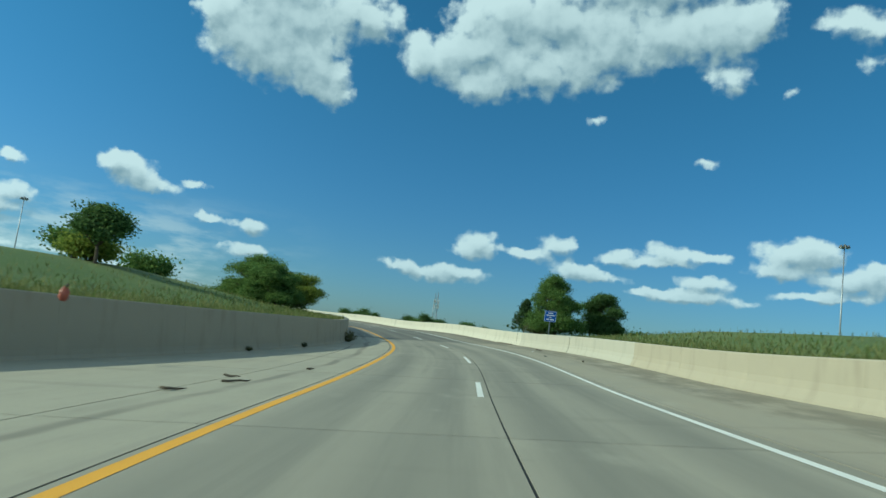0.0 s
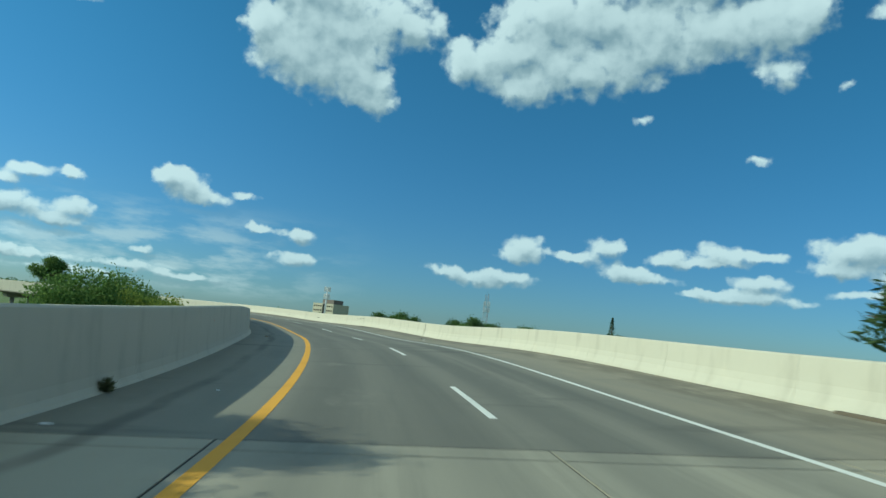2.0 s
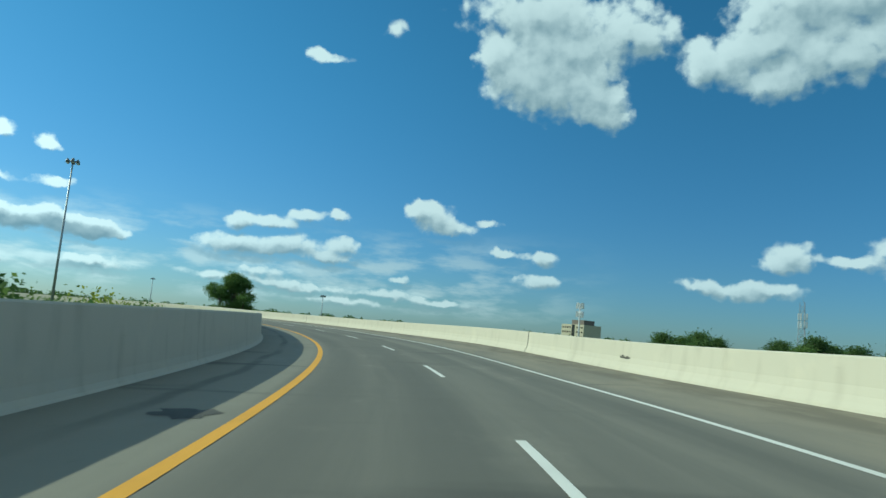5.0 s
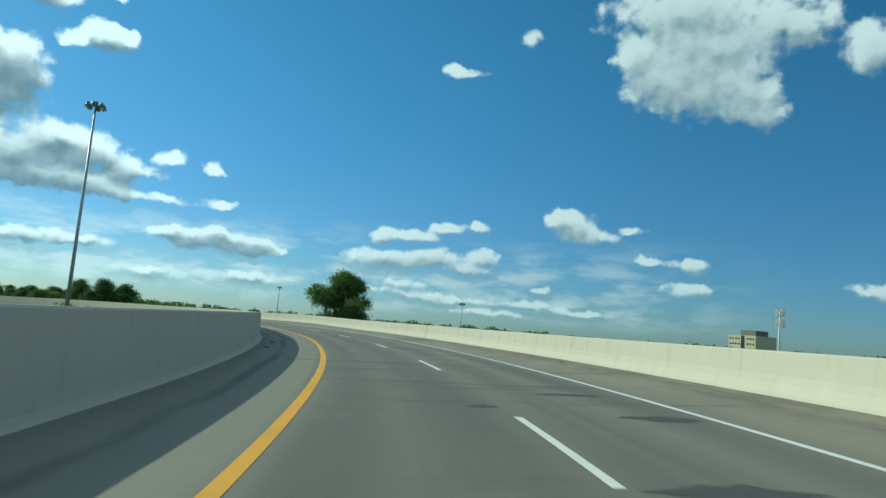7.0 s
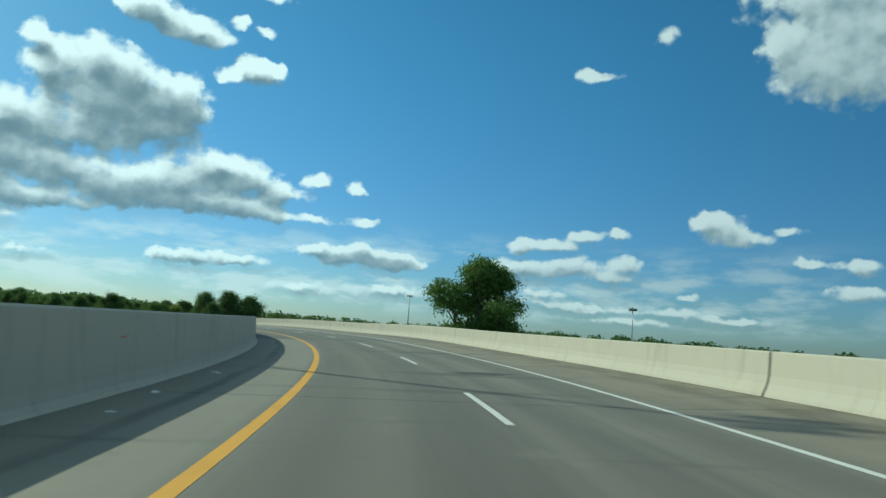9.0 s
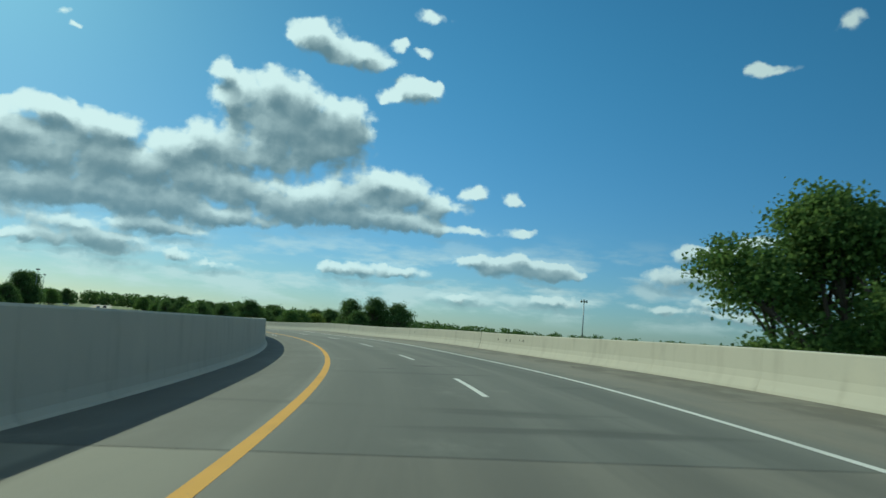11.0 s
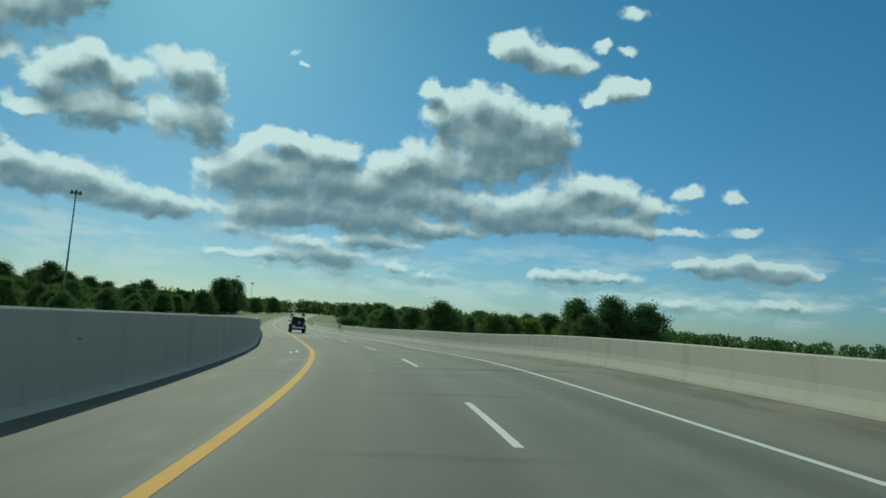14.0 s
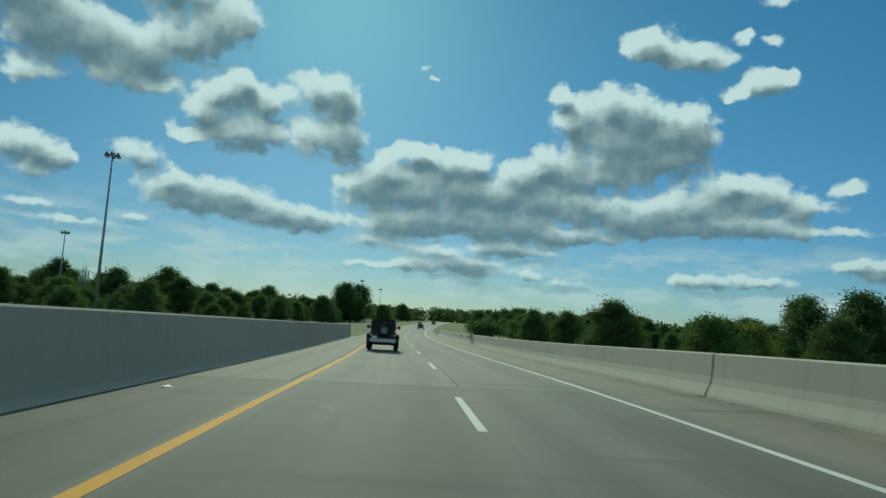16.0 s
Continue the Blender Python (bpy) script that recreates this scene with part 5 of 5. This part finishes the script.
def off_roader():
    """Boxy four-door off-road car; front along +y, ground at z = 0."""
    car = tagged(new("car"), "black boxy off-road car with rear spare wheel on the ramp", "car")
    part("body", block("body", (1.56, 4.05, 0.62), (0, 0.02, 0.86), CAR_BLACK, 0.06), car)
    part("bonnet", block("bonnet", (1.36, 1.35, 0.22), (0, 1.36, 1.22), CAR_BLACK, 0.05), car)
    cab = part("cabin", block("cabin", (1.50, 2.75, 0.66), (0, -0.62, 1.48), SOFT_TOP, 0.06, taper=0.92), car, "black hard top")
    part("roof", block("roof", (1.40, 2.6, 0.07), (0, -0.62, 1.825), SOFT_TOP, 0.03), car)
    part("rear_window", block("rear_window", (1.12, 0.03, 0.42), (0, -1.985, 1.52), GLASS_DARK, 0.012, (3.5, 0, 0)), cab)
    for sx in (-1, 1):
        part("side_window", block("side_window", (0.03, 1.0, 0.42), (sx * 0.735, -1.15, 1.50), GLASS_DARK, 0.012, (0, -sx * 4.5, 0)), cab)
        part("side_window", block("side_window", (0.03, 0.8, 0.42), (sx * 0.735, -0.15, 1.50), GLASS_DARK, 0.012, (0, -sx * 4.5, 0)), cab)
        for y0 in (1.28, -1.22):
            part("fender", block("fender", (0.24, 1.12, 0.13), (sx * 0.86, y0, 0.93), SOFT_TOP, 0.045), car)
            part("fender_flap", block("fender_flap", (0.22, 0.12, 0.30), (sx * 0.86, y0 - 0.56, 0.78), SOFT_TOP, 0.03), car)
            wheel(car, pose(sx * 0.80, y0 - 0.02, 0.40, 0, 90 * sx, 0))
        lamp = part("tail_light", block("tail_light", (0.16, 0.07, 0.22), (sx * 0.70, -2.04, 0.98), RED_LENS, 0.02), car, "red tail light")
        part("lens", block("lens", (0.12, 0.02, 0.07), (sx * 0.70, -2.08, 0.93), HEADLAMP, 0.005), lamp)
        mirror = part("mirror", block("mirror", (0.20, 0.12, 0.20), (sx * 0.95, 0.52, 1.42), SOFT_TOP, 0.03), car)
        part("mirror_arm", block("mirror_arm", (0.16, 0.05, 0.05), (sx * 0.80, 0.54, 1.36), SOFT_TOP, 0.01), mirror)
        part("door_handle", block("door_handle", (0.03, 0.16, 0.035), (sx * 0.79, -0.42, 1.08), SOFT_TOP, 0.008), car)
    part("bumper", block("bumper", (1.56, 0.20, 0.20), (0, -2.13, 0.62), CHROME, 0.05), car, "bright metal rear bumper")
    part("front_bumper", block("front_bumper", (1.6, 0.2, 0.2), (0, 2.15, 0.66), SOFT_TOP, 0.05), car)
    part("plate", block("plate", (0.30, 0.012, 0.15), (-0.50, -2.045, 0.80), SIGN_WHITE, 0.003), car, "blank pale number plate")
    part("underbody", block("underbody", (1.1, 3.6, 0.22), (0, 0, 0.48), SOFT_TOP, 0.03), car)
    for yy in (1.26, -1.24):
        part("axle", tube("axle", [(-0.75, yy, 0.40), (0.75, yy, 0.40)], [0.06, 0.06], RUBBER, 8), car)
    part("spare_bracket", block("spare_bracket", (0.3, 0.12, 0.3), (0.06, -2.06, 1.20), SOFT_TOP, 0.02), car)
    spare = wheel(car, pose(0.06, -2.20, 1.20, 90, 0, 0), 0.25, 0.385)
    spare.name = "spare_wheel"
    part("roof_lamp", block("roof_lamp", (0.22, 0.04, 0.05), (0.06, -2.03, 1.66), RED_LENS, 0.01), car)
    part("exhaust", tube("exhaust", [(0.45, -1.6, 0.42), (0.45, -2.15, 0.40)], [0.035, 0.035], STEEL, 8), car)
    return car


jeep_s, jeep_u = 398.0, 1.45
bank = float(np.interp(jeep_s, ST, FALL))
jeep_x, jeep_y, jeep_z = on_road(jeep_s, jeep_u)
off_roader().matrix_basis = pose(jeep_x, jeep_y, jeep_z + 0.005, 0, 0, road_turn(jeep_s)) @ pose(0, 0, 0, -1.5, -bank, 0)


# ---- far traffic ----
def plain_car(paint, label):
    car = tagged(new("car"), label, "car", "far traffic")
    part("body", block("body", (1.78, 4.4, 0.62), (0, 0, 0.62), paint, 0.12), car)
    cab = part("cabin", block("cabin", (1.58, 2.3, 0.58), (0, -0.25, 1.18), GLASS_DARK, 0.08, taper=0.82), car)
    part("roof", block("roof", (1.26, 1.7, 0.05), (0, -0.25, 1.48), paint, 0.02), cab)
    for sx in (-1, 1):
        for yy in (1.35, -1.35):
            part("wheel", tube("wheel", [(sx * 0.68, yy, 0.33), (sx * 0.88, yy, 0.33)], [0.33, 0.33], RUBBER, 16), car)
        part("headlight", block("headlight", (0.32, 0.06, 0.16), (sx * 0.62, 2.18, 0.70), HEADLAMP, 0.02), car)
        part("tail_light", block("tail_light", (0.32, 0.06, 0.14), (sx * 0.62, -2.18, 0.74), RED_LENS, 0.02), car)
    return car


for k, (s, u, back, paint, text) in enumerate(((560, 5.4, 0, PAINT_GREY, "dark grey car far along the highway"), (640, 1.8, 0, PAINT_WHITE, "white car far along the highway"),
                                               (690, 5.4, 0, PAINT_GREY, "dark grey car far along the highway"), (700, -14.0, 180, PAINT_WHITE, "white car on the opposite carriageway"), (735, -17.0, 180, PAINT_WHITE, "white car on the opposite carriageway"))):
    x, y, z = on_road(s, u)
    if u < 0:
        z = land(x, y) + 0.02
    plain_car(paint, text).matrix_basis = pose(x, y, z + 0.01, 0, 0, road_turn(s) + back)

# ---- litter, scuffs and marks ----
def stick(s, u, length, turn, seed):
    r = np.random.default_rng(seed)
    pts = [((k / 5 - 0.5) * length, r.normal() * 0.03, 0.03 + abs(r.normal()) * 0.015) for k in range(6)]
    ob = tagged(new("branch"), "broken dry branch lying on the shoulder", "branch", "debris")
    part("stick", tube("stick", pts, [0.03, 0.035, 0.03, 0.026, 0.02, 0.008], WOOD_BIT, 6), ob)
    part("side_twig", tube("side_twig", [pts[2], (pts[2][0] + 0.1, 0.14, 0.05)], [0.015, 0.004], WOOD_BIT, 5), ob)
    ob.matrix_basis = pose(*on_road(s, u), 0, 0, road_turn(s) + turn)


for k, (s, u, ln, tn) in enumerate(((14.6, -2.0, 0.9, 60), (12.0, -2.4, 0.5, 40), (20.5, -1.6, 0.4, 80), (33.2, 9.6, 0.7, 75), (46.0, 10.2, 0.5, 30), (16.0, -2.6, 0.4, 10), (86.0, -1.9, 0.35, 50), (190.5, -2.3, 0.5, 75), (196, -2.2, 0.4, 30), (120.0, 9.9, 0.4, 20))):
    stick(s, u, ln, tn, 200 + k)


def plank(s, length):
    ob = tagged(new("plank", ribbon("plank", s, s + length, lambda q: [(right_edge(q) - 0.26, 0.004), (right_edge(q) - 0.10, 0.004), (right_edge(q) - 0.09, 0.06), (right_edge(q) - 0.25, 0.07)], WOOD_BIT, 1.0)),
                "long weathered brown plank lying at the barrier's toe", "plank", "debris")
    return ob


plank(57.2, 4.2)


def scrap(s, u, size, mat, seed, label):
    r = np.random.default_rng(seed)
    bm = bmesh.new()
    bmesh.ops.create_icosphere(bm, subdivisions=2, radius=1.0)
    for v in bm.verts:
        v.co = Vector((v.co.x * size * (1 + 0.4 * r.normal()), v.co.y * size * 0.6 * (1 + 0.3 * r.normal()), max(-0.002, v.co.z * size * 0.3)))
    ob = tagged(new("scrap", finish(bm, "scrap", mat)), label, "litter", "debris")
    ob.matrix_basis = pose(*on_road(s, u), 0, 0, r.uniform(0, 360))


for k, (s, u, z, m) in enumerate(((57.6, -2.45, 0.09, LITTER), (97.0, 9.1, 0.06, LITTER), (99.5, 9.6, 0.09, SOFT_TOP), (95.5, 10.2, 0.07, SOFT_TOP), (92, 10.0, 0.06, SOFT_TOP), (186.0, 9.6, 0.06, LITTER), (188.5, 10.2, 0.10, SOFT_TOP),
                                  (192.0, 10.0, 0.08, SOFT_TOP), (170.0, 10.3, 0.08, SOFT_TOP), (62.0, -1.2, 0.05, LITTER), (212.0, -2.2, 0.07, LITTER), (208.0, -2.4, 0.06, LITTER), (341.8, -0.95, 0.12, LITTER), (341.4, -0.6, 0.13, LITTER), (342.5, -0.62, 0.12, LITTER), (343.6, -0.62, 0.12, LITTER), (369.0, -2.2, 0.14, LITTER), (310.2, -1.2, 0.12, LITTER), (307.5, -1.2, 0.09, LITTER), (219.8, -2.3, 0.16, LITTER), (214.8, -2.4, 0.12, LITTER),
                                  (84, -1.8, 0.07, SOFT_TOP), (270, 9.7, 0.07, SOFT_TOP), (300, 9.6, 0.07, SOFT_TOP), (372, 10.0, 0.08, SOFT_TOP), (38.0, 8.7, 0.14, SOFT_TOP), (44.5, 9.4, 0.1, LITTER))):
    scrap(s, u, z, m, 300 + k, "scrap of pale litter on the shoulder" if m is LITTER else "dark scrap of rubber on the shoulder")


def flat_mark(name, s0, s1, u0, u1, mat, label, seed):
    """A thin ragged patch on the pavement."""
    r = np.random.default_rng(seed)
    n = 18
    sm, um, a, b = (s0 + s1) / 2, (u0 + u1) / 2, (s1 - s0) / 2, (u1 - u0) / 2
    rim = [(sm + a * math.cos(q) * (1 + 0.22 * r.normal()), um + b * math.sin(q) * (1 + 0.22 * r.normal())) for q in np.linspace(0, 2 * math.pi, n, endpoint=False)]
    vs = [on_road(sm, um, 0.007)] + [on_road(p, q, 0.0035) for p, q in rim]
    fs = [(0, k + 1, (k + 1) % n + 1) for k in range(n)]
    tagged(new(name, mesh_of(name, vs, fs, mat, [(v[0], v[1]) for v in vs])), label, "patch", kind="structure")


for k, (s0, s1, u0, u1) in enumerate(((166.0, 166.6, 4.0, 5.6), (172.3, 172.8, 3.0, 3.6), (196.0, 196.7, 4.3, 6.0), (175.0, 175.5, 5.0, 6.6), (222.6, 223.9, 4.2, 6.2), (197.0, 197.5, 3.7, 4.9), (116.6, 117.0, 1.2, 1.8), (171.2, 171.9, 5.6, 7.0), (126.4, 127.4, -1.3, -0.4), (95.8, 96.2, 1.8, 3.4), (268.0, 268.5, 3.0, 3.8), (266.0, 266.3, 1.6, 2.4), (43.3, 43.7, 1.55, 1.85), (120.0, 120.6, 4.2, 5.4))):
    flat_mark("asphalt_patch", s0, s1, u0, u1, PATCH, "dark asphalt patch in the concrete lane", 400 + k)


def wall_mark(side, s, length, up, high, mat, name, label):
    """Paint or scuff on a wall's face, just proud of it."""
    def place(q, z):
        if side < 0:
            return on_road(q, left_edge(q) - 0.02 - 0.03 * (z - 0.06) / 1.32 + 0.004, z)
        e = right_edge(q)
        return on_road(q, e + 0.16 + 0.06 * (z - 0.32) / 0.74 - 0.004, z)
    n = max(2, int(length / 0.12))
    r = np.random.default_rng(int(s * 10) + 7)
    vs, fs = [], []
    for k in range(n + 1):
        q = s + length * k / n
        mid = up + 0.02 * r.normal()
        hh = high * (0.35 + 0.65 * abs(r.normal() * 0.7)) * (0.5 if k in (0, n) else 1)
        vs += [place(q, mid - hh / 2), place(q, mid + hh / 2)]
    for k in range(n):
        fs.append((2 * k, 2 * k + 2, 2 * k + 3, 2 * k + 1))
    tagged(new(name, mesh_of(name, vs, fs, mat)), label, "paint mark", kind="structure")


for s, ln, up in ((61.2, 0.35, 0.95), (72.0, 0.15, 1.0), (84.0, 0.3, 1.05), (85.2, 0.5, 1.05), (86.6, 0.7, 1.05), (171.0, 0.25, 0.85), (172.4, 0.3, 0.9), (174.0, 0.7, 0.92), (180.5, 0.5, 0.95), (184.0, 0.4, 0.95), (199.0, 1.6, 0.98), (202.0, 0.6, 1.0),
                  (212.6, 0.5, 0.9), (214.2, 1.5, 0.95), (217.0, 0.8, 0.98), (221.5, 0.9, 1.0), (303.5, 1.5, 0.92), (307.0, 2.6, 0.95), (311.6, 2.4, 0.95), (316.0, 1.8, 0.97), (320.5, 1.6, 0.98), (335, 1.0, 0.8)):
    wall_mark(-1, s, ln, up, 0.10, SPRAY, "spray_mark", "faded orange spray-paint mark on the wall")
for s, ln, up, h in ((281.0, 0.18, 0.75, 0.16), (281.6, 0.14, 0.74, 0.18), (283.2, 0.14, 0.72, 0.2), (283.9, 0.16, 0.72, 0.18), (285.4, 0.14, 0.68, 0.2), (124.0, 1.1, 0.85, 0.05), (125.0, 1.3, 0.75, 0.05), (103.0, 2.4, 0.38, 0.03), (306.0, 0.2, 0.7, 0.18), (141.0, 0.9, 0.5, 0.12)):
    wall_mark(1, s, ln, up, h, DARK_STAIN, "scuff_mark", "dark scuff on the pale barrier face")

# crumpled bag on the left bank
bm = bmesh.new()
bmesh.ops.create_icosphere(bm, subdivisions=3, radius=1.0)
for v in bm.verts:
    k = 1 + 0.28 * noise.noise(v.co * 2.3) + 0.12 * noise.noise(v.co * 6.0)
    v.co = Vector((v.co.x * 0.17 * k, v.co.y * 0.15 * k, max(-0.02, (v.co.z * 0.26 + 0.2) * k)))
bag = tagged(new("plastic_bag"), "crumpled reddish plastic bag in the grass", "litter")
part("bag", finish(bm, "bag", ORANGE, True), bag)
part("knot", tube("knot", [(0, 0, 0.42), (0.03, 0.01, 0.5), (0.06, 0.05, 0.56)], [0.05, 0.03, 0.06], WOOD_BIT, 8), bag)
plant_at(bag, -11.3, 18.4, None, 0.0, 0.85)
